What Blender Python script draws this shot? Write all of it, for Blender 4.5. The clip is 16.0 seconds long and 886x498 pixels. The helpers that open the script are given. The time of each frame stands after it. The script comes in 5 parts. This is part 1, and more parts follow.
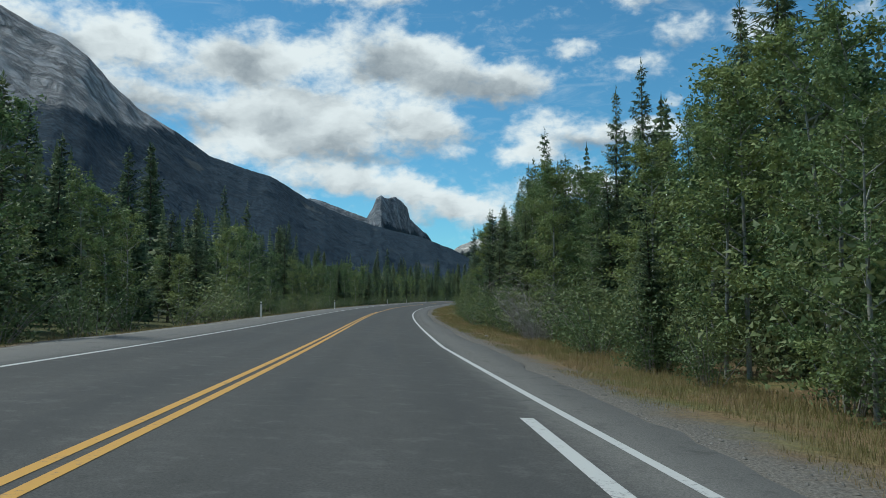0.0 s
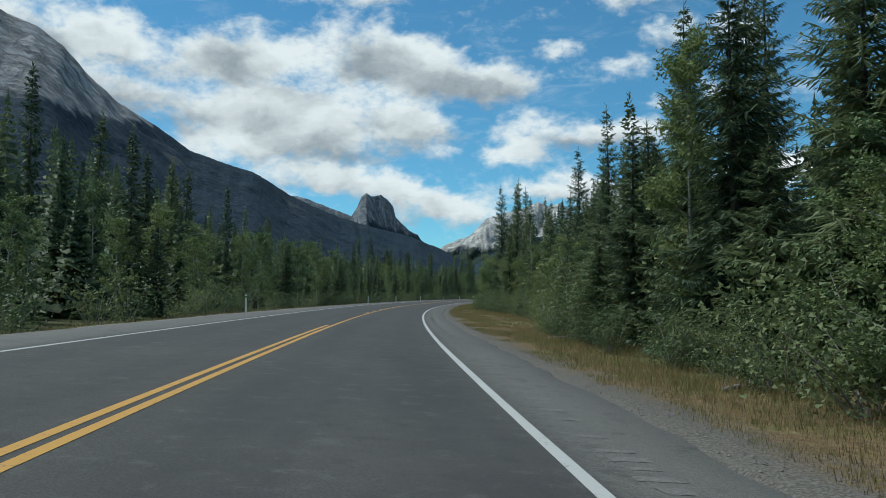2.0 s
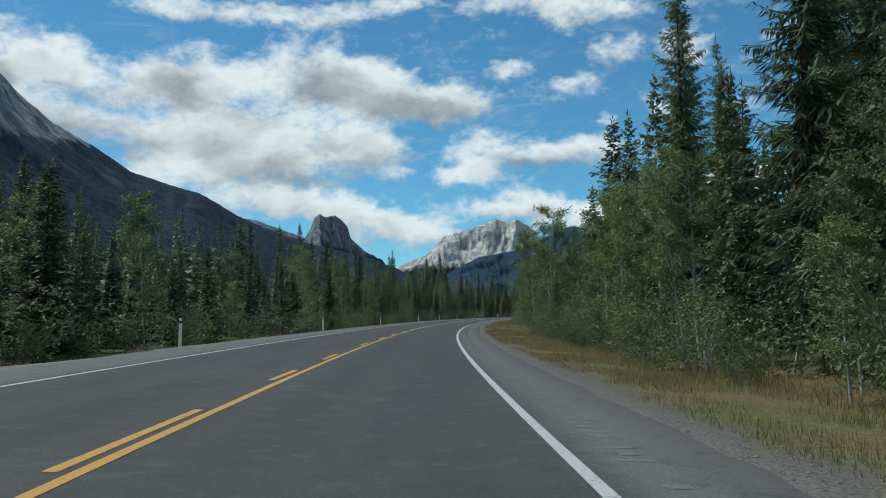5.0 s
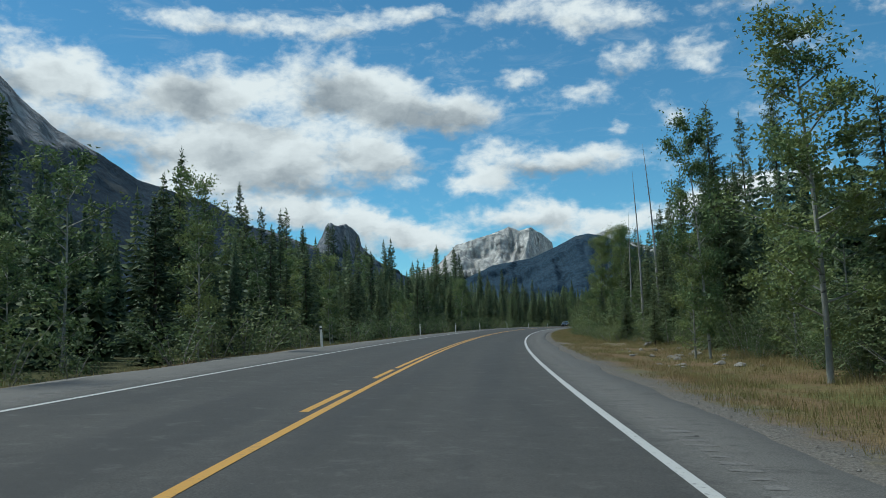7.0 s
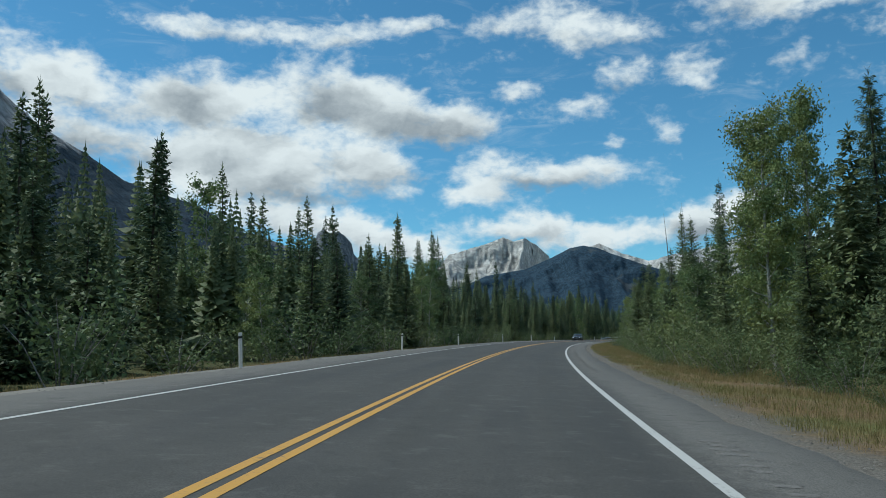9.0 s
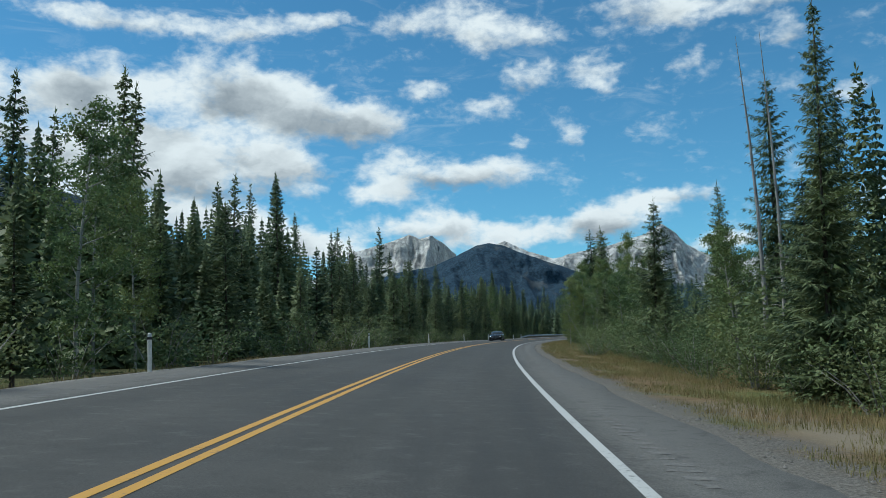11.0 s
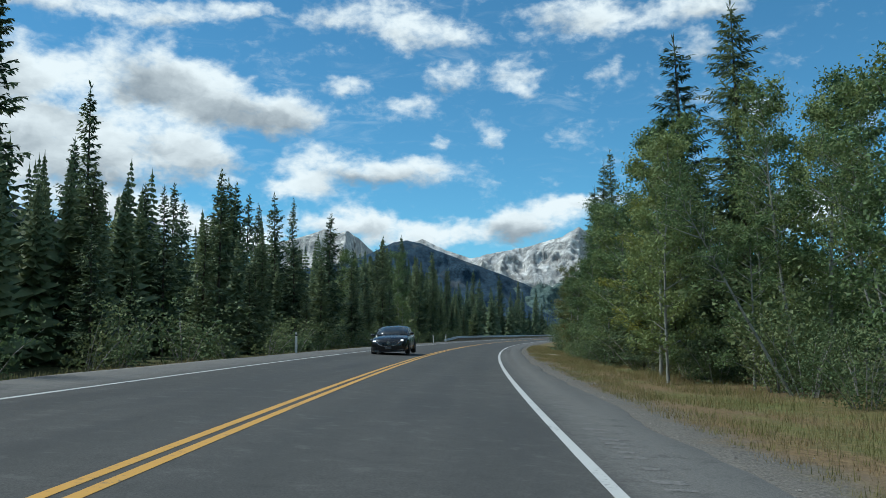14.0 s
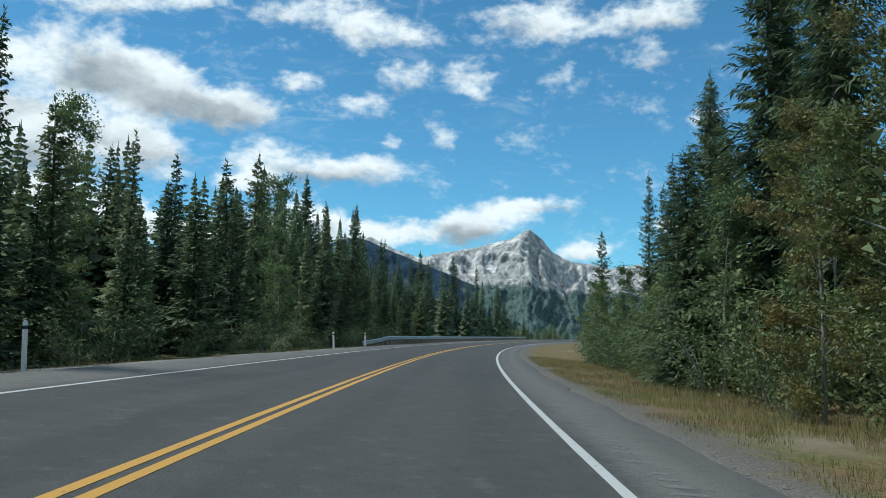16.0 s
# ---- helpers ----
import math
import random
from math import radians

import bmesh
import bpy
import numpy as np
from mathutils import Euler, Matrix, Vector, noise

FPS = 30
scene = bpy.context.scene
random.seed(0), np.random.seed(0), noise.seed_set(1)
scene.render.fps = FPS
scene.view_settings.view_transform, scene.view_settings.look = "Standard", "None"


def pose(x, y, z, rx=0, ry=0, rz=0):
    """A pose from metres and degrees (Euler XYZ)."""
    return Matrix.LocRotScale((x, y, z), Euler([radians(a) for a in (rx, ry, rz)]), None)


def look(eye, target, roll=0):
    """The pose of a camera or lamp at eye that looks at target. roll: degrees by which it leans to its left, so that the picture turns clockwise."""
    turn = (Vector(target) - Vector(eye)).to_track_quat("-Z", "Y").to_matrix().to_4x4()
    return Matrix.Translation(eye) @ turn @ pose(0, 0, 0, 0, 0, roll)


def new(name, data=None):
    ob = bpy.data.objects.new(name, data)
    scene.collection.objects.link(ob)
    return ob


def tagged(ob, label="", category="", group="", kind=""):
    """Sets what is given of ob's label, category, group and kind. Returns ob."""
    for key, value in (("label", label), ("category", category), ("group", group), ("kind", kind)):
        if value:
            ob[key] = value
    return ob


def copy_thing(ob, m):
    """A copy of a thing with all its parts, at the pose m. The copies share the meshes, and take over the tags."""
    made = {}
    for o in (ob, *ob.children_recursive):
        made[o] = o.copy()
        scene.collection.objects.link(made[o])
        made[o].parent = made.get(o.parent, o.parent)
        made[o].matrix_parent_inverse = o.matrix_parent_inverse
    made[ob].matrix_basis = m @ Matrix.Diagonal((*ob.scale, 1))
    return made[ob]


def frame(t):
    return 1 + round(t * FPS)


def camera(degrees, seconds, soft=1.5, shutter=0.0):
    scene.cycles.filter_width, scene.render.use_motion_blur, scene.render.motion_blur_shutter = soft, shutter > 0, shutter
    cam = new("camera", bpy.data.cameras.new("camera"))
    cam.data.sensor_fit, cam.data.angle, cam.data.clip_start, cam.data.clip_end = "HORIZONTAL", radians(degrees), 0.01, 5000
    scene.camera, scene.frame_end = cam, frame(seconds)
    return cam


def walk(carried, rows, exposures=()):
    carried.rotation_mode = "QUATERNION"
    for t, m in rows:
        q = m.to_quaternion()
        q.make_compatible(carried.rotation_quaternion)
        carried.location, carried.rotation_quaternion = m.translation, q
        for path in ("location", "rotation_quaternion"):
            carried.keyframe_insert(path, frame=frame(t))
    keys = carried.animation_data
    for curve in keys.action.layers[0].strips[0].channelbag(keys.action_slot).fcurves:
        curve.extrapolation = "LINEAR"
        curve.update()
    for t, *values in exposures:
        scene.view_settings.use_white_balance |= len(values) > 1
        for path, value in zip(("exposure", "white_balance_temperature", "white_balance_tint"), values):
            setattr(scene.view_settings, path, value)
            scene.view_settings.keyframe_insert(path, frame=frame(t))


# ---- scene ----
# ------------------------------------------------------------ camera
cam = camera(55.15, 16.0, soft=0.85)
# seconds, x, y, z, pitch, roll, yaw
PATH = [
    (0.0, 2.183, -0.000, 0.997, 4.243, 0.033, -3.289),
    (0.5, 2.186, 14.009, 1.039, 4.252, -0.296, -3.471),
    (1.0, 2.173, 28.038, 1.148, 4.161, -0.357, -3.694),
    (1.5, 2.183, 42.111, 1.307, 4.212, -0.196, -3.936),
    (2.0, 2.302, 56.256, 1.497, 4.222, -0.172, -4.294),
    (2.5, 2.531, 70.436, 1.702, 4.249, 0.197, -4.540),
    (3.0, 2.911, 84.670, 1.918, 4.247, 0.275, -4.880),
    (3.5, 3.482, 98.978, 2.142, 4.308, 0.163, -5.365),
    (4.0, 4.143, 113.382, 2.382, 4.695, 0.824, -5.802),
    (4.5, 5.039, 127.712, 2.628, 5.071, 1.385, -6.578),
    (5.0, 6.154, 141.806, 2.875, 5.565, 1.590, -7.119),
    (5.5, 7.452, 155.757, 3.125, 5.891, 1.739, -7.317),
    (6.0, 8.916, 169.566, 3.378, 6.048, 1.834, -7.172),
    (6.5, 10.565, 183.225, 3.631, 6.128, 1.854, -6.787),
    (7.0, 12.420, 196.727, 3.883, 6.225, 1.780, -6.263),
    (7.5, 14.502, 210.065, 4.132, 6.429, 1.592, -5.703),
    (8.0, 16.808, 223.233, 4.378, 6.740, 1.289, -5.106),
    (8.5, 19.186, 236.113, 4.625, 7.013, 1.090, -5.436),
    (9.0, 21.736, 248.962, 4.874, 6.918, 0.711, -6.800),
    (9.5, 24.629, 262.149, 5.129, 7.037, 0.904, -9.685),
    (10.0, 27.835, 275.446, 5.384, 6.920, 1.145, -10.857),
    (10.5, 31.158, 288.632, 5.639, 6.810, 1.282, -11.987),
    (11.0, 34.592, 301.708, 5.891, 6.706, 1.316, -13.075),
    (11.5, 38.158, 314.684, 6.137, 6.616, 1.256, -14.120),
    (12.0, 41.880, 327.569, 6.374, 6.551, 1.113, -15.118),
    (12.5, 45.787, 340.368, 6.599, 6.518, 0.895, -16.067),
    (13.0, 49.883, 353.075, 6.809, 6.516, 0.603, -16.969),
    (13.5, 54.143, 365.694, 7.004, 6.541, 0.705, -17.813),
    (14.0, 58.510, 378.346, 7.193, 6.565, 0.083, -18.822),
    (14.5, 63.160, 390.927, 7.367, 6.625, 0.355, -19.525),
    (15.0, 67.868, 403.353, 7.536, 6.660, -0.516, -20.503),
    (15.5, 72.697, 415.604, 7.698, 6.708, -0.906, -21.464),
    (16.0, 77.605, 427.751, 7.861, 6.612, -1.100, -22.448),
]
walk(cam, [(t, pose(x, y, z, 90 + p, r, w)) for t, x, y, z, p, r, w in PATH],
     [(0.0, 0.0, 5900, 0), (8.0, -0.05, 5860, 0), (9.5, 0.0, 5840, 0), (12.5, 0.05, 5720, 0), (16.0, 0.22, 5800, 0)])

# ------------------------------------------------------------ world and sun
SUN_AZ, SUN_EL = -69.0, 55.0          # degrees, clockwise from +y, and above the horizon
sun_data = bpy.data.lights.new("sun", "SUN")
sun_data.energy, sun_data.angle, sun_data.color = 3.3, radians(11.0), (1.0, 0.94, 0.85)
sun = new("sun", sun_data)
sun_dir = Vector((math.sin(radians(SUN_AZ)) * math.cos(radians(SUN_EL)),
                  math.cos(radians(SUN_AZ)) * math.cos(radians(SUN_EL)), math.sin(radians(SUN_EL))))
sun.matrix_world = look((0, 0, 60), Vector((0, 0, 60)) - sun_dir)


class Nodes:
    """Small helper to write node trees line by line."""

    def __init__(self, tree):
        self.t = tree
        tree.nodes.clear()

    def n(self, kind, **kw):
        node = self.t.nodes.new(kind)
        for k, v in kw.items():
            if k == "op":
                node.operation = v
            elif k == "blend":
                node.blend_type = v
            elif k == "dtype":
                node.data_type = v
            elif k == "ntype":
                node.noise_type = v
            elif k == "feature":
                node.feature = v
            elif k == "interp":
                node.interpolation_type = v
            elif k == "clamp":
                node.use_clamp = v
        return node

    def put(self, socket, v):
        if isinstance(v, (int, float, tuple, list)):
            socket.default_value = v
        elif v is not None:
            self.t.links.new(v, socket)

    def math(self, op, a, b=0.0, c=None, clamp=False):
        m = self.n("ShaderNodeMath", op=op, clamp=clamp)
        self.put(m.inputs[0], a)
        self.put(m.inputs[1], b)
        if c is not None:
            self.put(m.inputs[2], c)
        return m.outputs[0]

    def ramp(self, v, lo, hi, a=0.0, b=1.0, smooth=True):
        m = self.n("ShaderNodeMapRange", interp="SMOOTHSTEP" if smooth else "LINEAR")
        self.put(m.inputs[0], v)
        for i, x in enumerate((lo, hi, a, b)):
            self.put(m.inputs[i + 1], x)
        return m.outputs[0]

    def mix(self, f, a, b, blend="MIX"):
        m = self.n("ShaderNodeMix", dtype="RGBA", blend=blend)
        self.put(m.inputs[0], f)
        self.put(m.inputs[6], (*a, 1) if isinstance(a, tuple) and len(a) == 3 else a)
        self.put(m.inputs[7], (*b, 1) if isinstance(b, tuple) and len(b) == 3 else b)
        return m.outputs[2]

    def noise(self, vec, scale, detail=4.0, rough=0.55, distort=0.0, ntype="FBM"):
        m = self.n("ShaderNodeTexNoise", ntype=ntype)
        self.put(m.inputs["Vector"], vec)
        m.inputs["Scale"].default_value = scale
        m.inputs["Detail"].default_value = detail
        m.inputs["Roughness"].default_value = rough
        m.inputs["Distortion"].default_value = distort
        return m.outputs[0]

    def mapping(self, vec, loc=(0, 0, 0), rot=(0, 0, 0), scale=(1, 1, 1), kind="POINT"):
        m = self.n("ShaderNodeMapping")
        m.vector_type = kind
        self.put(m.inputs[0], vec)
        m.inputs[1].default_value = loc
        m.inputs[2].default_value = rot
        m.inputs[3].default_value = scale
        return m.outputs[0]


def cloud_blob_group():
    """One soft elliptic puff: adds its weight and its weighted upper/lower side to two running sums."""
    g = bpy.data.node_groups.new("puff", "ShaderNodeTree")
    for nm, kind in (("uv", "NodeSocketVector"), ("centre", "NodeSocketVector"), ("size", "NodeSocketVector"),
                     ("sum", "NodeSocketFloat"), ("side", "NodeSocketFloat"), ("tone", "NodeSocketFloat"), ("weight", "NodeSocketFloat")):
        g.interface.new_socket(nm, in_out="INPUT", socket_type=kind)
    g.interface.new_socket("sum", in_out="OUTPUT", socket_type="NodeSocketFloat")
    g.interface.new_socket("side", in_out="OUTPUT", socket_type="NodeSocketFloat")
    k = Nodes(g)
    i, o = k.n("NodeGroupInput"), k.n("NodeGroupOutput")
    d = k.n("ShaderNodeVectorMath", op="SUBTRACT")
    k.put(d.inputs[0], i.outputs[0]), k.put(d.inputs[1], i.outputs[1])
    e = k.n("ShaderNodeVectorMath", op="DIVIDE")
    k.put(e.inputs[0], d.outputs[0]), k.put(e.inputs[1], i.outputs[2])
    l = k.n("ShaderNodeVectorMath", op="LENGTH")
    k.put(l.inputs[0], e.outputs[0])
    w = k.ramp(l.outputs["Value"], 1.35, 0.25, 0.0, i.outputs[6])
    xyz = k.n("ShaderNodeSeparateXYZ")
    k.put(xyz.inputs[0], e.outputs[0])
    k.put(o.inputs[0], k.math("ADD", i.outputs[3], w))
    k.put(o.inputs[1], k.math("ADD", i.outputs[4], k.math("MULTIPLY", w, k.math("ADD", xyz.outputs[1], i.outputs[5]))))
    return g


# cloud puffs: azimuth and height above the horizon, and their half sizes, in degrees
CLOUDS_WEST = [
    (-22.5, 17.4, 7.0, 2.2), (-18.0, 16.6, 3.6, 1.8), (-13.0, 16.0, 4.0, 1.6), (-9.6, 17.0, 3.4, 2.0), (-6.6, 15.6, 4.6, 2.2), (-19.0, 13.8, 4.0, 1.7),
    (-2.0, 17.6, 4.0, 2.2), (1.6, 16.6, 4.0, 2.2), (4.6, 15.6, 4.2, 2.0), (8.0, 15.2, 3.2, 1.7), (-12.5, 13.0, 5.0, 2.0), (-7.0, 12.6, 5.0, 2.0),
    (-1.4, 13.2, 5.0, 2.0), (-4.0, 11.0, 6.0, 1.8), (2.6, 12.2, 3.4, 1.6), (-11.0, 10.6, 4.0, 1.3), (-5.4, 9.0, 4.2, 1.2), (-1.6, 8.6, 3.4, 1.2),
    (4.0, 10.6, 1.6, 0.7), (1.2, 8.2, 2.0, 1.3),
]
CLOUDS_MIDDLE = [
    (2.4, 7.2, 2.2, 1.3), (4.2, 7.6, 1.5, 1.1), (6.2, 6.8, 3.0, 1.1), (9.6, 8.0, 3.2, 0.9), (13.0, 8.4, 3.2, 1.0), (10.2, 11.9, 3.0, 1.5), (9.0, 10.6, 2.6, 0.9),
    (13.6, 11.7, 2.6, 1.0), (17.0, 11.9, 2.8, 1.2), (16.9, 15.9, 2.2, 0.9), (19.4, 18.1, 2.1, 1.2), (23.8, 18.3, 2.2, 1.1), (24.2, 17.0, 1.6, 0.6),
    (13.2, 21.7, 4.6, 1.3), (18.2, 20.7, 3.8, 1.2), (22.6, 14.05, 1.1, 0.7), (18.55, 13.9, 1.0, 0.6), (15.4, 7.6, 3.2, 1.0), (18.8, 7.4, 3.0, 1.1),
    (-1.0, 21.0, 5.0, 0.8), (-9.8, 21.0, 4.6, 0.8), (5.0, 21.8, 3.6, 0.7), (12.0, 17.4, 2.0, 0.7),
]
CLOUDS_EAST = [
    (22.6, 7.9, 3.2, 1.2), (25.0, 8.3, 3.2, 1.4), (27.0, 9.4, 2.8, 0.9), (29.6, 9.7, 2.0, 0.7), (31.2, 6.4, 2.2, 0.8), (28.2, 22.0, 4.0, 1.3),
    (30.6, 20.9, 2.4, 0.9), (34.8, 21.6, 2.8, 1.2), (36.3, 19.4, 1.8, 1.0), (38.0, 21.8, 2.4, 1.2), (30.0, 18.15, 1.2, 0.7), (42.0, 8.6, 3.4, 1.4),
    (37.2, 8.1, 1.0, 0.6), (40.0, 15.0, 1.6, 0.6),
]
# the grey undersides of the thick bank
CLOUD_BASES = [
    (-13.8, 12.7, 3.4, 1.3), (-9.4, 12.0, 3.4, 1.2), (-5.3, 11.2, 3.4, 1.1), (-0.4, 12.1, 3.4, 1.1), (2.1, 11.3, 2.0, 0.7), (-8.9, 17.2, 2.6, 1.3),
    (6.3, 15.3, 2.6, 1.0), (10.6, 15.8, 2.6, 0.9), (1.6, 16.0, 2.2, 0.8), (-3.4, 9.4, 2.8, 0.7), (-15.4, 17.0, 2.6, 1.2), (-18.6, 13.4, 3.0, 1.4),
    (14.8, 10.6, 2.2, 0.5), (16.6, 10.7, 2.0, 0.5), (13.2, 20.4, 2.6, 0.7), (24.4, 7.4, 2.4, 0.6), (-4.4, 12.4, 3.0, 1.0),
]
world = bpy.data.worlds.new("sky")
world.use_nodes = True
scene.world = world
k = Nodes(world.node_tree)
coord = k.n("ShaderNodeTexCoord").outputs["Generated"]
sep = k.n("ShaderNodeSeparateXYZ")
k.put(sep.inputs[0], coord)
az = k.math("MULTIPLY", k.math("ARCTAN2", sep.outputs[0], sep.outputs[1]), 180 / math.pi)
el = k.math("MULTIPLY", k.math("ARCSINE", sep.outputs[2]), 180 / math.pi)
uv = k.n("ShaderNodeCombineXYZ")
k.put(uv.inputs[0], az), k.put(uv.inputs[1], el)
uv = uv.outputs[0]
warp = k.n("ShaderNodeTexNoise")
k.put(warp.inputs["Vector"], k.mapping(uv, scale=(1, 1.5, 1)))
warp.inputs["Scale"].default_value, warp.inputs["Detail"].default_value = 0.5, 6.0
off = k.n("ShaderNodeVectorMath", op="MULTIPLY_ADD")
k.put(off.inputs[0], warp.outputs["Color"])
off.inputs[1].default_value, off.inputs[2].default_value = (3.0, 1.7, 0), (-1.5, -0.85, 0)
wv = k.n("ShaderNodeVectorMath", op="ADD")
k.put(wv.inputs[0], uv), k.put(wv.inputs[1], off.outputs[0])
wuv = wv.outputs[0]
group = cloud_blob_group()
total, side = 0.0, 0.0
for ca, ce, ra, re in CLOUDS_WEST + CLOUDS_MIDDLE + CLOUDS_EAST:
    b = k.n("ShaderNodeGroup")
    b.node_tree = group
    k.put(b.inputs[0], wuv)
    b.inputs[1].default_value, b.inputs[2].default_value = (ca, ce, 0), (ra, re, 1)
    k.put(b.inputs[3], total), k.put(b.inputs[4], side)
    b.inputs[6].default_value = 0.74 if ra < 2.5 and ce > 9 else 1.0
    b.inputs[5].default_value = -0.80 * max(math.exp(-((ca - x) / (w * 0.8)) ** 2 - ((ce - y) / (h * 0.9)) ** 2) for x, y, w, h in CLOUD_BASES)
    total, side = b.outputs[0], b.outputs[1]
fine = k.noise(k.mapping(uv, scale=(1, 1.8, 1)), 0.26, 9.0, 0.55, 0.3)
tiny = k.noise(k.mapping(uv, scale=(1, 1.5, 1)), 1.5, 6.0, 0.55, 0.3)
# the rest of the sky, all round, carries the same kind of broken cloud
round_noise = k.noise(k.mapping(coord, scale=(1, 1, 2.2)), 3.1, 7.0, 0.58, 0.2)
away = k.math("MAXIMUM", k.ramp(k.math("ABSOLUTE", k.math("SUBTRACT", az, 12.0)), 40, 55), k.ramp(el, 24, 31))
far_cover = k.math("MULTIPLY", k.ramp(round_noise, 0.47, 0.62), away)
dens = k.math("ADD", k.math("MINIMUM", total, 1.8), k.math("MULTIPLY", k.math("SUBTRACT", fine, 0.5), 2.5))
dens = k.math("ADD", dens, k.math("MULTIPLY", k.math("SUBTRACT", tiny, 0.5), 1.0))
cover = k.ramp(dens, 0.05, 1.36)
wisps = k.math("MULTIPLY", k.ramp(k.noise(k.mapping(uv, rot=(0, 0, 0.35), scale=(0.6, 2.2, 1)), 0.30, 7.0, 0.62, 0.8), 0.53, 0.80), 0.24)
wisps = k.math("MULTIPLY", wisps, k.math("MULTIPLY", k.ramp(el, 9, 15), k.ramp(az, 40, 22, 0.25, 1.0)))
cover = k.math("MAXIMUM", k.math("MAXIMUM", cover, far_cover), wisps)
upper = k.math("DIVIDE", side, k.math("MAXIMUM", total, 0.3))
billow = k.noise(k.mapping(wuv, scale=(1, 1.9, 1)), 0.17, 6.0, 0.5, 0.3)
lit = k.math("ADD", k.math("MULTIPLY", upper, 0.75), k.math("MULTIPLY", k.math("SUBTRACT", billow, 0.5), 2.2))
lit = k.math("ADD", lit, k.math("MULTIPLY", k.math("SUBTRACT", tiny, 0.5), 0.22))
lit = k.math("ADD", lit, k.math("MULTIPLY", k.math("SUBTRACT", total, 1.1), -0.22))
shade = k.ramp(lit, -1.15, 0.16)
cloud_col = k.mix(shade, (0.27, 0.30, 0.335), (0.93, 0.925, 0.91))
sky_tex = k.n("ShaderNodeTexSky")
sky_tex.sky_type, sky_tex.sun_disc = "NISHITA", False
sky_tex.sun_elevation, sky_tex.sun_rotation = radians(SUN_EL), radians(SUN_AZ)
sky_tex.altitude, sky_tex.air_density, sky_tex.dust_density, sky_tex.ozone_density = 1500, 1.0, 0.35, 1.0
back_a, back_b = k.n("ShaderNodeBackground"), k.n("ShaderNodeBackground")
clear = k.mix(1.0, sky_tex.outputs[0], (0.58, 0.98, 1.04), "MULTIPLY")
k.put(back_a.inputs[0], clear)
back_a.inputs[1].default_value = 0.104
k.put(back_b.inputs[0], cloud_col)
back_b.inputs[1].default_value = 0.90
mixer, out = k.n("ShaderNodeMixShader"), k.n("ShaderNodeOutputWorld")
k.put(mixer.inputs[0], cover)
k.put(mixer.inputs[1], back_a.outputs[0]), k.put(mixer.inputs[2], back_b.outputs[0])
k.put(out.inputs[0], mixer.outputs[0])

# ------------------------------------------------------------ materials


def material(name):
    m = bpy.data.materials.new(name)
    m.use_nodes = True
    kk = Nodes(m.node_tree)
    bsdf, o = kk.n("ShaderNodeBsdfPrincipled"), kk.n("ShaderNodeOutputMaterial")
    kk.put(o.inputs[0], bsdf.outputs[0])
    return m, kk, bsdf


def bump(kk, bsdf, height, strength, distance):
    b = kk.n("ShaderNodeBump")
    b.inputs["Strength"].default_value, b.inputs["Distance"].default_value = strength, distance
    kk.put(b.inputs["Height"], height)
    kk.put(bsdf.inputs["Normal"], b.outputs[0])


def world_pos(kk):
    return kk.n("ShaderNodeNewGeometry").outputs["Position"]


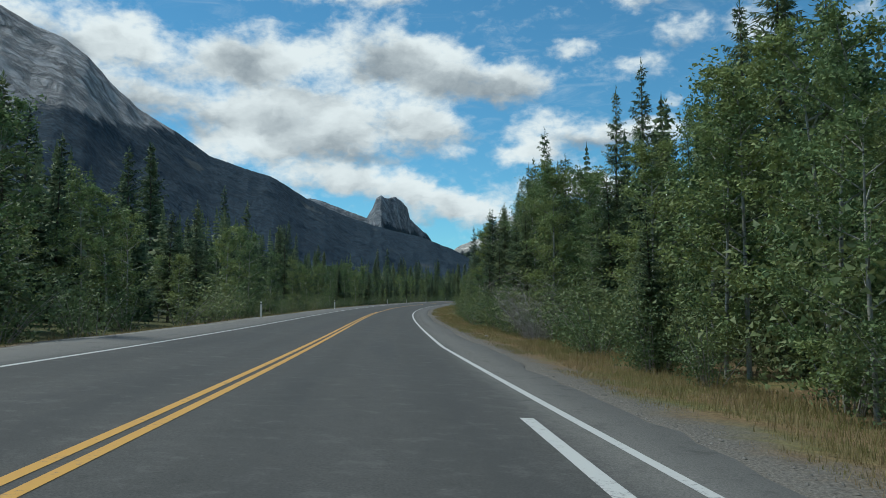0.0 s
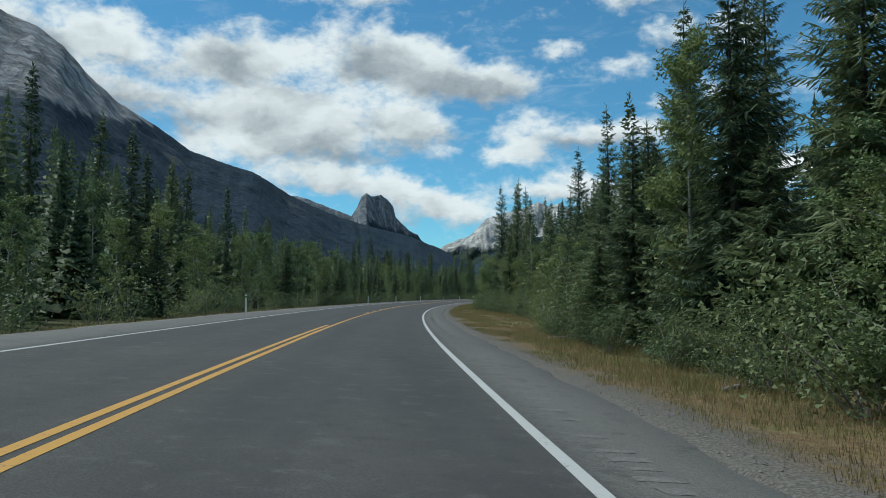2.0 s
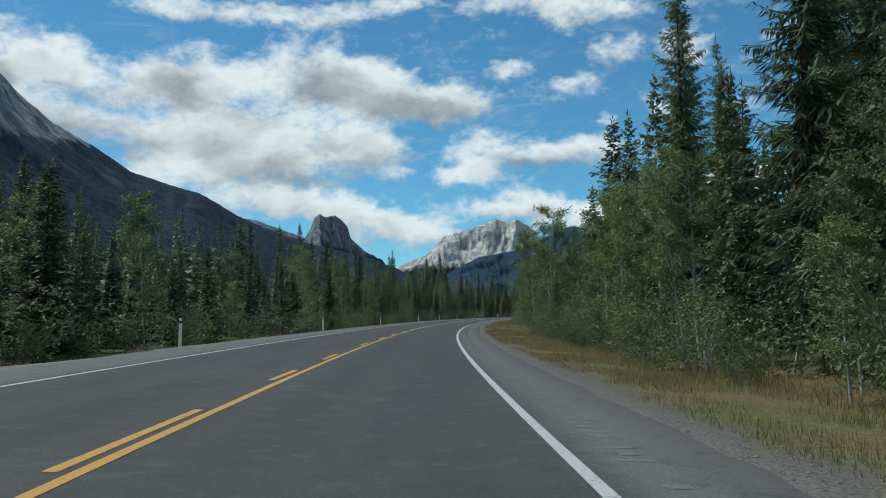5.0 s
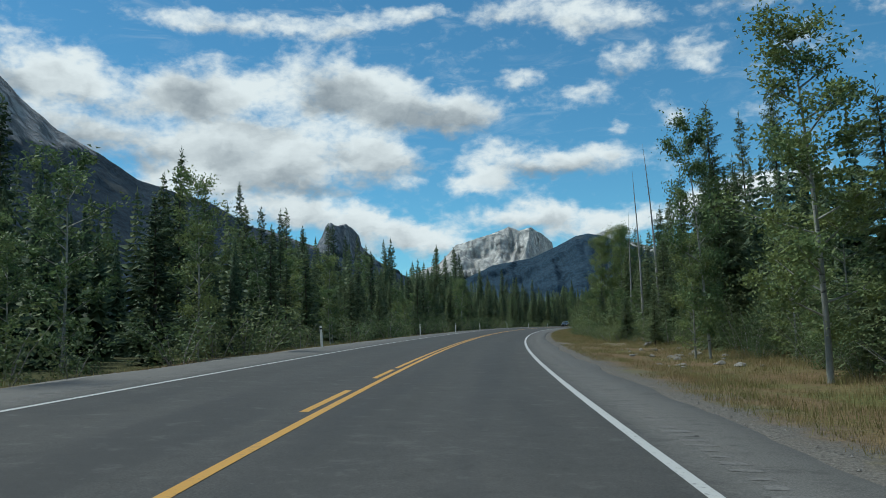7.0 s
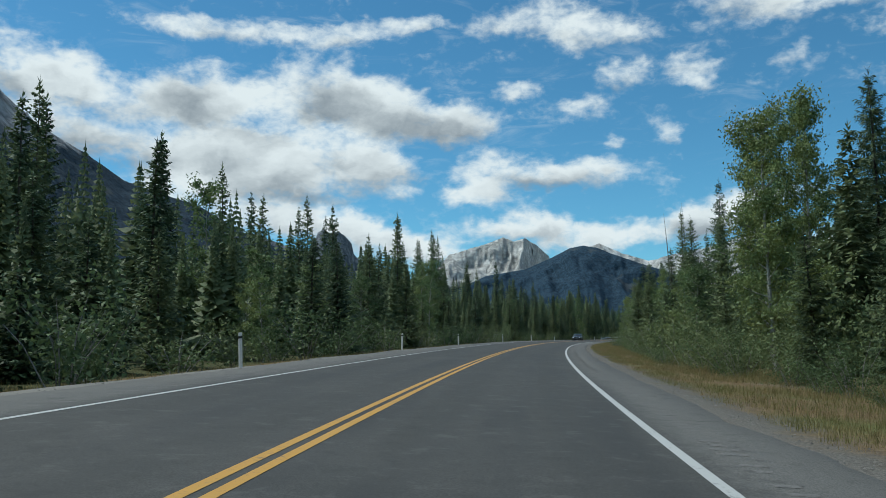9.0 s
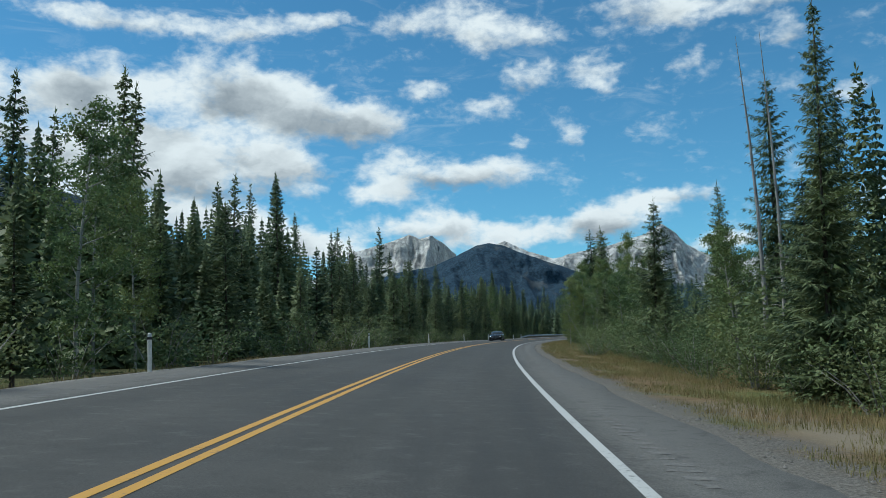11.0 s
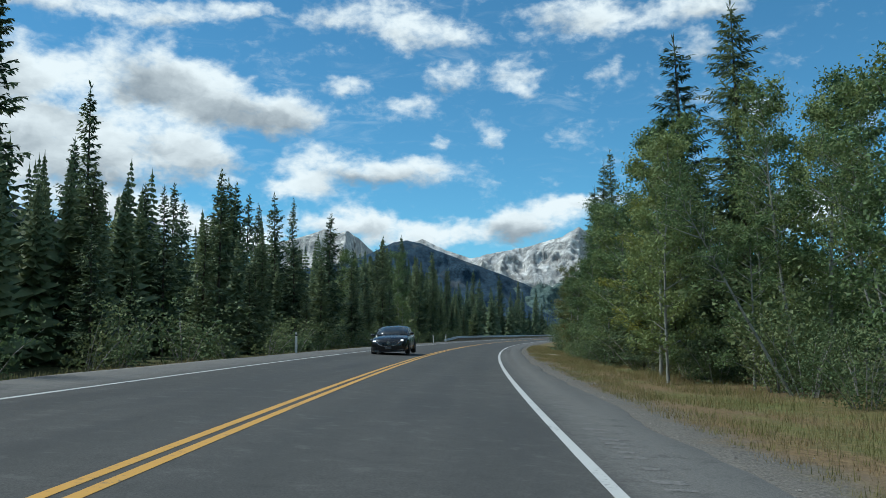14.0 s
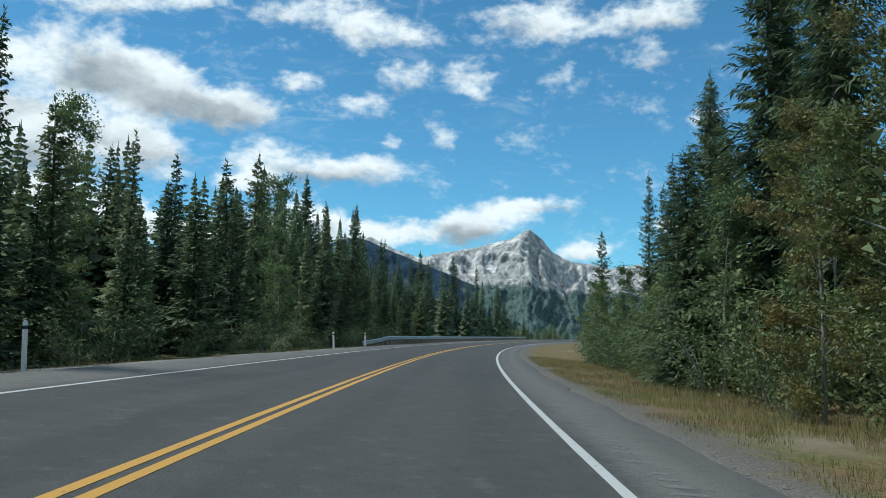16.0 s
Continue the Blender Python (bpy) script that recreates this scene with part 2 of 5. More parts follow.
def mat_asphalt():
    m, kk, b = material("asphalt")
    pos = world_pos(kk)
    uvn = kk.n("ShaderNodeUVMap").outputs[0]        # u across in metres, v along in metres
    su = kk.n("ShaderNodeSeparateXYZ")
    kk.put(su.inputs[0], uvn)
    grain = kk.noise(pos, 55.0, 3.0, 0.7)
    grit = kk.noise(pos, 9.0, 4.0, 0.7)
    patches = kk.noise(kk.mapping(uvn, scale=(1.0, 0.06, 1)), 1.1, 4.0, 0.55)
    blots = kk.noise(pos, 0.22, 4.0, 0.6)
    mottle = kk.noise(pos, 2.6, 6.0, 0.72)
    # wheel tracks are a little smoother and darker
    wheel = None
    for c in (-2.7, -0.95, 0.95, 2.7):
        w = kk.ramp(kk.math("ABSOLUTE", kk.math("SUBTRACT", su.outputs[0], c)), 0.55, 0.1)
        wheel = w if wheel is None else kk.math("MAXIMUM", wheel, w)
    shoulder = kk.ramp(kk.math("ADD", kk.math("ABSOLUTE", su.outputs[0]), kk.math("MULTIPLY", kk.math("SUBTRACT", grit, 0.5), 0.8)), 3.45, 4.15)
    col = kk.mix(kk.ramp(grain, 0.3, 0.72), (0.044, 0.043, 0.040), (0.087, 0.085, 0.079))
    col = kk.mix(kk.math("MULTIPLY", wheel, 0.34), col, (0.045, 0.045, 0.042))
    col = kk.mix(kk.math("MULTIPLY", shoulder, 0.92), col, kk.mix(kk.ramp(grain, 0.3, 0.7), (0.090, 0.087, 0.080), (0.178, 0.171, 0.157)))
    col = kk.mix(kk.math("MULTIPLY", kk.ramp(patches, 0.46, 0.66), kk.math("SUBTRACT", 0.55, kk.math("MULTIPLY", shoulder, 0.4))), col, (0.037, 0.036, 0.034))
    col = kk.mix(kk.math("MULTIPLY", kk.ramp(blots, 0.5, 0.75), 0.3), col, (0.097, 0.092, 0.084))
    col = kk.mix(kk.math("MULTIPLY", kk.ramp(grit, 0.62, 0.75), 0.45), col, (0.143, 0.139, 0.130))
    col = kk.mix(kk.math("MULTIPLY", kk.ramp(mottle, 0.52, 0.70), 0.5), col, (0.038, 0.037, 0.035))
    col = kk.mix(kk.math("MULTIPLY", kk.ramp(mottle, 0.46, 0.32), 0.35), col, (0.134, 0.130, 0.122))
    kk.put(b.inputs["Base Color"], col)
    kk.put(b.inputs["Roughness"], kk.ramp(patches, 0.3, 0.8, 0.88, 0.76))
    b.inputs["Specular IOR Level"].default_value = 0.3
    bump(kk, b, grain, 0.35, 0.006)
    return m


def mat_paint(name, colour, worn):
    m, kk, b = material(name)
    pos = world_pos(kk)
    wear = kk.noise(pos, 14.0, 6.0, 0.75)
    big = kk.noise(pos, 0.8, 3.0, 0.6)
    f = kk.ramp(kk.math("ADD", wear, kk.math("MULTIPLY", kk.math("SUBTRACT", big, 0.5), 0.35)), 0.56, 0.70)
    col = kk.mix(kk.math("MULTIPLY", f, worn), colour, (0.085, 0.085, 0.083))
    kk.put(b.inputs["Base Color"], col)
    b.inputs["Roughness"].default_value = 0.65
    bump(kk, b, wear, 0.2, 0.004)
    return m


def mat_ground():
    """Gravel by the road, dry grass on the verge, needles and moss under the trees."""
    m, kk, b = material("ground")
    pos = world_pos(kk)
    su = kk.n("ShaderNodeSeparateXYZ")
    kk.put(su.inputs[0], kk.n("ShaderNodeUVMap").outputs[0])
    o = su.outputs[0]
    edge = kk.noise(pos, 0.7, 5.0, 0.65)
    wob = kk.math("MULTIPLY", kk.math("SUBTRACT", edge, 0.5), 2.4)
    stones = kk.n("ShaderNodeTexVoronoi")
    kk.put(stones.inputs["Vector"], pos)
    stones.inputs["Scale"].default_value = 22.0
    fine_n = kk.noise(pos, 30.0, 4.0, 0.7)
    tuft = kk.noise(pos, 6.0, 5.0, 0.7)
    patch = kk.noise(pos, 0.25, 4.0, 0.6)
    gravel = kk.mix(kk.ramp(fine_n, 0.3, 0.7), (0.075, 0.069, 0.060), (0.18, 0.168, 0.150))
    gravel = kk.mix(kk.math("MULTIPLY", kk.ramp(o, -4.0, -5.0), 0.5), gravel, (0.30, 0.285, 0.26))
    gravel = kk.mix(kk.ramp(stones.outputs["Distance"], 0.02, 0.3), kk.mix(0.5, gravel, (0.09, 0.082, 0.072)), gravel)
    dry = kk.mix(kk.ramp(tuft, 0.32, 0.68), (0.115, 0.078, 0.042), (0.21, 0.148, 0.078))
    green = kk.mix(kk.ramp(tuft, 0.3, 0.7), (0.075, 0.085, 0.03), (0.17, 0.165, 0.06))
    verge = kk.mix(kk.ramp(patch, 0.45, 0.66), dry, green)
    verge = kk.mix(kk.ramp(kk.noise(pos, 0.11, 3.0, 0.5), 0.58, 0.68), verge, (0.22, 0.185, 0.135))
    floor = kk.mix(kk.ramp(tuft, 0.35, 0.7), (0.045, 0.046, 0.020), (0.105, 0.108, 0.045))
    right = kk.math("ADD", o, wob)
    left = kk.math("SUBTRACT", wob, o)
    out_r = kk.math("MAXIMUM", kk.ramp(right, 5.4, 6.6), kk.ramp(left, 7.0, 8.0))
    wood = kk.math("MAXIMUM", kk.ramp(right, 10.6, 13.4), kk.ramp(left, 8.0, 9.2))
    col = kk.mix(wood, kk.mix(out_r, gravel, verge), floor)
    kk.put(b.inputs["Base Color"], col)
    b.inputs["Roughness"].default_value = 0.95
    b.inputs["Specular IOR Level"].default_value = 0.15
    h = kk.math("ADD", kk.math("MULTIPLY", stones.outputs["Distance"], 0.6), tuft)
    bump(kk, b, h, 0.7, 0.04)
    return m


def mat_foliage(name, dark, light, tip, tip_amount, through_light=0.35):
    m, kk, b = material(name)
    info = kk.n("ShaderNodeObjectInfo").outputs["Random"]
    geo = kk.n("ShaderNodeNewGeometry")
    isl = geo.outputs["Random Per Island"]
    n1 = kk.noise(geo.outputs["Position"], 0.8, 3.0, 0.6)
    clump = kk.ramp(kk.noise(geo.outputs["Position"], 2.3, 3.0, 0.6), 0.36, 0.64)
    tone = kk.math("ADD", kk.math("MULTIPLY", isl, 0.38), kk.math("ADD", kk.math("MULTIPLY", info, 0.22), kk.math("MULTIPLY", clump, 0.40)))
    col = kk.mix(tone, dark, light)
    col = kk.mix(kk.math("MULTIPLY", kk.ramp(kk.math("ADD", n1, kk.math("MULTIPLY", info, 0.35)), 0.55, 0.85), tip_amount), col, tip)
    kk.put(b.inputs["Base Color"], col)
    b.inputs["Roughness"].default_value = 0.62
    b.inputs["Specular IOR Level"].default_value = 0.25
    tr = kk.n("ShaderNodeBsdfTranslucent")
    kk.put(tr.inputs[0], col)
    mx = kk.n("ShaderNodeMixShader")
    mx.inputs[0].default_value = through_light
    kk.put(mx.inputs[1], b.outputs[0]), kk.put(mx.inputs[2], tr.outputs[0])
    o = [x for x in m.node_tree.nodes if x.bl_idname == "ShaderNodeOutputMaterial"][0]
    kk.put(o.inputs[0], mx.outputs[0])
    return m


def mat_bark(name, dark, light, scale, marks=None):
    m, kk, b = material(name)
    pos = kk.n("ShaderNodeTexCoord").outputs["Object"]
    n1 = kk.noise(kk.mapping(pos, scale=(1, 1, 0.25)), scale, 5.0, 0.7)
    col = kk.mix(kk.ramp(n1, 0.3, 0.7), dark, light)
    if marks:
        n2 = kk.noise(kk.mapping(pos, scale=(1, 1, 5.0)), 2.2, 3.0, 0.6)
        col = kk.mix(kk.ramp(n2, 0.60, 0.68), col, marks)
    kk.put(b.inputs["Base Color"], col)
    b.inputs["Roughness"].default_value = 0.9
    bump(kk, b, n1, 0.6, 0.02)
    return m


def mat_mountain(name, rock_lo, rock_hi, tree_line, band, snow=0.0, rise=0.0, wood=(0.036, 0.052, 0.042)):
    """Bare limestone above, forest below, with gullies and thin ledges. Heights in metres."""
    m, kk, b = material(name)
    pos = world_pos(kk)
    sp = kk.n("ShaderNodeSeparateXYZ")
    kk.put(sp.inputs[0], pos)
    n1 = kk.noise(pos, 0.006, 8.0, 0.62)
    n2 = kk.noise(pos, 0.035, 7.0, 0.65)
    gully = kk.noise(kk.mapping(pos, scale=(1, 1, 0.3)), 0.014, 9.0, 0.6, 0.6)
    cut = kk.ramp(kk.math("ABSOLUTE", kk.math("SUBTRACT", gully, 0.5)), 0.0, 0.07)
    strata = kk.noise(kk.mapping(pos, rot=(0.12, 0.2, 0), scale=(0.12, 0.12, 1.6)), 0.03, 6.0, 0.65, 0.4)
    rock = kk.mix(kk.ramp(n2, 0.38, 0.62), rock_lo, rock_hi)
    # shade of the gullies put into the rock colour along the cuts
    rock = kk.mix(kk.math("MULTIPLY", kk.math("SUBTRACT", 1.0, cut), 0.3), rock, tuple(c * 0.6 for c in rock_lo))
    rock = kk.mix(kk.math("MULTIPLY", kk.ramp(strata, 0.48, 0.66), 0.34), rock, tuple(c * 0.6 for c in rock_lo))
    if snow:
        rock = kk.mix(kk.math("MULTIPLY", kk.ramp(n1, 0.50, 0.62), snow), rock, (0.62, 0.63, 0.64))
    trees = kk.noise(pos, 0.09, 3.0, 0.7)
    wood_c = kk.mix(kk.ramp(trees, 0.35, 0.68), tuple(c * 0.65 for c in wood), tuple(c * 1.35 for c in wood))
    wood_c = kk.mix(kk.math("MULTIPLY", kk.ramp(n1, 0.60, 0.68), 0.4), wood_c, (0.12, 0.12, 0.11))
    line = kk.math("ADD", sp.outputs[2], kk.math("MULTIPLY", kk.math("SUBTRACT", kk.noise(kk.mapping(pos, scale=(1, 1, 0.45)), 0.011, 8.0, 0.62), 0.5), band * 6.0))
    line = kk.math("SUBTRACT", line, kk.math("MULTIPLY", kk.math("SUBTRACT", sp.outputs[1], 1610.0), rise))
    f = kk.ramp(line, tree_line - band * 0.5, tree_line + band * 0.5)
    kk.put(b.inputs["Base Color"], kk.mix(f, wood_c, rock))
    b.inputs["Roughness"].default_value = 0.95
    b.inputs["Specular IOR Level"].default_value = 0.1
    h = kk.math("ADD", kk.math("MULTIPLY", strata, 0.5), kk.math("ADD", kk.math("ADD", n2, kk.math("MULTIPLY", cut, kk.math("MULTIPLY", f, 1.2))), kk.math("MULTIPLY", trees, 0.3)))
    bump(kk, b, h, 0.8, 13.0)
    return m


def mat_plain(name, colour, rough=0.5, metal=0.0, coat=0.0, scale=20.0, vary=0.12, spec=0.5):
    m, kk, b = material(name)
    pos = kk.n("ShaderNodeTexCoord").outputs["Object"]
    n1 = kk.noise(pos, scale, 5.0, 0.65)
    lo = tuple(c * (1 - vary) for c in colour)
    hi = tuple(min(1.0, c * (1 + vary)) for c in colour)
    kk.put(b.inputs["Base Color"], kk.mix(kk.ramp(n1, 0.3, 0.7), lo, hi))
    kk.put(b.inputs["Roughness"], kk.ramp(n1, 0.2, 0.8, max(0.02, rough - 0.06), rough + 0.06))
    b.inputs["Metallic"].default_value = metal
    b.inputs["Coat Weight"].default_value = coat
    b.inputs["Specular IOR Level"].default_value = spec
    return m


ASPHALT = mat_asphalt()
WHITE_LINE = mat_paint("white line paint", (0.46, 0.46, 0.44), 0.85)
YELLOW_LINE = mat_paint("yellow line paint", (0.50, 0.27, 0.04), 0.8)
GROUND = mat_ground()
SPRUCE_LEAF = mat_foliage("spruce needles", (0.018, 0.036, 0.024), (0.175, 0.240, 0.126), (0.23, 0.252, 0.108), 0.45, 0.26)
ASPEN_LEAF = mat_foliage("aspen leaves", (0.030, 0.062, 0.026), (0.230, 0.318, 0.128), (0.31, 0.32, 0.096), 0.4, 0.27)
RUST_LEAF = mat_foliage("turning leaves", (0.055, 0.080, 0.03), (0.21, 0.23, 0.08), (0.36, 0.205, 0.075), 0.5, 0.32)
YELLOW_LEAF = mat_foliage("yellowing leaves", (0.050, 0.084, 0.024), (0.26, 0.31, 0.095), (0.42, 0.38, 0.065), 0.55, 0.30)
WILLOW_LEAF = mat_foliage("willow leaves", (0.024, 0.050, 0.022), (0.195, 0.268, 0.112), (0.25, 0.26, 0.112), 0.45, 0.27)
GRASS_BLADE = mat_foliage("dry grass", (0.16, 0.115, 0.058), (0.42, 0.31, 0.16), (0.16, 0.18, 0.055), 0.7, 0.35)
SPRUCE_BARK = mat_bark("spruce bark", (0.045, 0.034, 0.026), (0.13, 0.105, 0.085), 9.0)
ASPEN_BARK = mat_bark("aspen bark", (0.19, 0.19, 0.165), (0.38, 0.375, 0.33), 4.0, (0.05, 0.045, 0.04))
GREY_WOOD = mat_bark("weathered wood", (0.16, 0.15, 0.14), (0.36, 0.34, 0.32), 7.0)
POST_WHITE = mat_plain("weathered white post", (0.66, 0.66, 0.62), 0.55, 0.0, 0.0, 30.0, 0.12)
POST_BLACK = mat_plain("black band", (0.02, 0.02, 0.022), 0.5)
STEEL = mat_plain("galvanised steel", (0.42, 0.44, 0.45), 0.45, 0.7, 0.0, 8.0, 0.25)
TIMBER = mat_bark("timber post", (0.10, 0.085, 0.065), (0.24, 0.21, 0.17), 12.0)
STONE = mat_plain("grey stones", (0.16, 0.15, 0.135), 0.9, 0.0, 0.0, 3.0, 0.45)

# ------------------------------------------------------------ the line of the road
# bend (1/1000 per metre, to the right) every 40 m, and the rise of the grade every 100 m
BEND = [-0.89, -0.31, 0.278, 0.87, 1.193, 1.033, 1.04, 1.094, 1.016, 0.978, 1.089, 1.04, 1.069, 1.155, 1.238, 1.317, 1.392, 1.466, 1.538]
SAG = [0.7075, 0.04797, 0.01591, 0.01107, -0.08612, 0.02177, 0.03, 0.0]
CANT_R, CANT_L = 0.0535, 0.0439        # the road leans into the bend
STEPS = np.arange(-40, 700, 1.0)
TURN = np.cumsum(np.interp(STEPS, np.arange(-40, 700, 40.0), BEND) * 1e-3)
ZERO = int(np.argmin(abs(STEPS)))
TURN -= TURN[ZERO]
LINE_X, LINE_Y = np.cumsum(np.sin(TURN)), np.cumsum(np.cos(TURN))
LINE_X, LINE_Y = LINE_X - LINE_X[ZERO], LINE_Y - LINE_Y[ZERO]
GRADE = np.cumsum(np.interp(STEPS, np.arange(-40, 700, 100.0), SAG) * 1e-3)
GRADE -= GRADE[ZERO]
LINE_Z = np.cumsum(GRADE)
LINE_Z -= LINE_Z[ZERO]
PAVE_L, PAVE_R = -5.35, 5.1


def road_frame(s):
    """Centre of the road, heading and height s metres along; straight beyond the ends."""
    c = min(max(s, STEPS[0]), STEPS[-1])
    th = float(np.interp(c, STEPS, TURN))
    x, y, z = (float(np.interp(c, STEPS, a)) for a in (LINE_X, LINE_Y, LINE_Z))
    return x + (s - c) * math.sin(th), y + (s - c) * math.cos(th), z, th


def cant(o):
    return -(CANT_R if o > 0 else CANT_L) * min(max(o, PAVE_L), PAVE_R)


def ground_height(s, o):
    """Ground relative to the middle of the road."""
    if PAVE_L + 0.3 < o < PAVE_R - 0.3:
        return cant(o) - 0.3
    d = o - PAVE_R if o > 0 else PAVE_L - o
    d = max(d, 0.0)
    fall = 0.05 * min(d, 1.0) + 0.085 * min(max(d - 1.0, 0), 3.0) - 0.03 * min(max(d - 5.0, 0), 10.0)
    lump = 0.0
    if d > 0.5:
        lump = noise.noise((s * 0.22, o * 0.3, 3.0)) * min(0.12, 0.04 * d) + noise.noise((s * 0.03, o * 0.05, 9.0)) * min(0.5, 0.02 * d)
    return cant(o) - 0.03 - fall + lump


def spot(s, o, up=0.0):
    """A place on the ground beside the road."""
    x, y, z, th = road_frame(s)
    return Vector((x + math.cos(th) * o, y - math.sin(th) * o, z + ground_height(s, o) + up))


def on_road(s, o, up=0.0):
    x, y, z, th = road_frame(s)
    return Vector((x + math.cos(th) * o, y - math.sin(th) * o, z + cant(o) + up))


def mesh_from(name, verts, faces, mat, uvs=None, smooth=False):
    me = bpy.data.meshes.new(name)
    me.from_pydata([tuple(v) for v in verts], [], faces)
    me.materials.append(mat)
    if uvs is not None:
        layer = me.uv_layers.new(name="UVMap")
        idx = np.empty(len(me.loops), dtype=np.int32)
        me.loops.foreach_get("vertex_index", idx)
        layer.data.foreach_set("uv", np.asarray(uvs, dtype=np.float32)[idx].ravel())
    if smooth:
        me.polygons.foreach_set("use_smooth", [True] * len(me.polygons))
    me.update()
    return me


def part(name, bm, mat, parent, label=""):
    """One mesh object under a thing or a part."""
    me = bpy.data.meshes.new(name)
    bm.normal_update()
    bm.to_mesh(me)
    bm.free()
    me.materials.append(mat)
    ob = new(name, me)
    ob.parent = parent
    return tagged(ob, label)


def grid_faces(rows, cols):
    return [(r * cols + c, r * cols + c + 1, (r + 1) * cols + c + 1, (r + 1) * cols + c)
            for r in range(rows - 1) for c in range(cols - 1)]


# ground: one sheet from the verge to the horizon
S_ROWS = [-3000, -1400, -700, -300, -150, -90] + list(range(-60, 680, 3)) + [700, 740, 800, 900, 1100, 1500, 2300, 3800]
O_COLS = [-3800, -2000, -1000, -500, -250, -120, -70, -45, -32, -24, -18, -14, -11.5, -9.5, -8.2, -7.2, -6.5, -5.9, -5.35, -5.0,
          0, 4.7, 5.1, 5.6, 6.2, 6.9, 7.7, 8.6, 9.6, 11, 13, 16, 20, 26, 34, 48, 75, 130, 220, 300, 800, 2000, 3800]
verts, uvs = [], []
SIDE = Vector((math.cos(0.36), -math.sin(0.36), 0))
for s in S_ROWS:
    for o in O_COLS:
        p = spot(s, min(o, 300))
        if o > 300:
            p = p + SIDE * (o - 300)
        verts.append(p), uvs.append((o, s))
ground = tagged(new("ground", mesh_from("ground", verts, grid_faces(len(S_ROWS), len(O_COLS)), GROUND, uvs, True)),
                "gravel shoulder, dry grass verge and dark forest floor", "ground", kind="structure")

# road: a slab with its own edge
verts, uvs = [], []
R_COLS = [(PAVE_L - 0.10, -0.25), (PAVE_L - 0.04, -0.03), (PAVE_L, 0)] + [(o, 0) for o in (-4.4, -3.6, -2.4, -1.2, 0, 1.2, 2.4, 3.65, 4.4)] + \
         [(PAVE_R, 0), (PAVE_R + 0.04, -0.03), (PAVE_R + 0.10, -0.25)]
R_ROWS = [-300, -150] + list(range(-80, 0, 4)) + [i * 0.8 for i in range(625)] + list(range(502, 680, 3)) + [720, 800, 1000]
for s in R_ROWS:
    for o, dz in R_COLS:
        wob = 0.16 * noise.noise((s * 0.25, o * 0.1, 0)) + 0.12 * noise.noise((s * 1.1, o * 0.1, 7)) if abs(o) > 5 else 0
        verts.append(on_road(s, o + wob, dz)), uvs.append((o, s))
road = tagged(new("road", mesh_from("road", verts, grid_faces(len(R_ROWS), len(R_COLS)), ASPHALT, uvs, True)),
              "worn grey asphalt two-lane highway with paved shoulders", "road", kind="structure")


def stripe(bits, width, mat, label, up=0.004):
    """A painted line on the road: bits are (from, to, offset at the start, offset at the end)."""
    verts, faces = [], []
    for a, b, oa, ob_ in bits:
        n = max(1, int((b - a) / 2))
        for i in range(n + 1):
            s = a + (b - a) * i / n
            o = oa + (ob_ - oa) * i / n
            half = width / 2 * (1 + 0.12 * noise.noise((s * 1.3, o, 5)))
            verts += [on_road(s, o - half, up), on_road(s, o + half, up)]
            if i:
                j = len(verts)
                faces.append((j - 4, j - 3, j - 1, j - 2))
    ob = new("road_marking", mesh_from("road_marking", verts, faces, mat))
    return tagged(ob, label, "road marking", kind="structure")


stripe([(-80, 660, -3.59, -3.59)], 0.10, WHITE_LINE, "thin white edge line on the far lane")
stripe([(-30, 5, 4.95, 4.32), (5, 26, 4.32, 3.72), (26, 80, 3.72, 3.64), (80, 660, 3.64, 3.65)], 0.12, WHITE_LINE, "solid white edge line along the shoulder")
stripe([(-30 + 9 * i, -27 + 9 * i, 3.66, 3.66) for i in range(4)] + [(5.2, 9.4, 3.66, 3.66)], 0.16, WHITE_LINE, "last short white dashes of a merging lane")
stripe([(-80, 660, 0.108, 0.108)], 0.108, YELLOW_LINE, "solid yellow centre line")
stripe([(-80, 88, -0.094, -0.094)] + [(111 + 7.4 * i, 114.6 + 7.4 * i, -0.094, -0.094) for i in range(5)] +
       [(148.1, 152, -0.094, -0.094), (156.5, 159.3, -0.094, -0.094), (163.5, 166.5, -0.094, -0.094)] +
       [(173.6 + 8.6 * i, 177 + 8.6 * i, -0.094, -0.094) for i in range(5)] + [(214.5, 217.7, -0.094, -0.094), (218.4, 660, -0.094, -0.094)],
       0.108, YELLOW_LINE, "yellow centre line, broken along one stretch")

# rumble strips: short worn grooves across the paved shoulders
RUMBLE = mat_plain("ground asphalt groove", (0.140, 0.135, 0.126), 0.95, 0, 0, 30, 0.3)
verts, faces = [], []
rng = random.Random(4)
for o in (4.15, -4.2):
    s = 44.0 if o > 0 else 200.0
    while s < 560:
        if rng.random() < 0.7:
            w, d = 0.08 + 0.10 * rng.random(), 0.05 + 0.05 * rng.random()
            j = len(verts)
            for ds, do, up in ((-d, -w, 0.003), (-d, w, 0.003), (d, w, 0.003), (d, -w, 0.003), (0, -w * 0.9, 0.004), (0, w * 0.9, 0.004)):
                verts.append(on_road(s + ds, o + do + 0.06 * rng.random(), up))
            faces += [(j, j + 1, j + 5, j + 4), (j + 4, j + 5, j + 2, j + 3)]
        s += 0.36
tagged(new("rumble_strip", mesh_from("rumble_strip", verts, faces, RUMBLE)), "ground-in rumble strip grooves along the shoulder", "rumble strip", kind="stuff")

# ------------------------------------------------------------ mountains


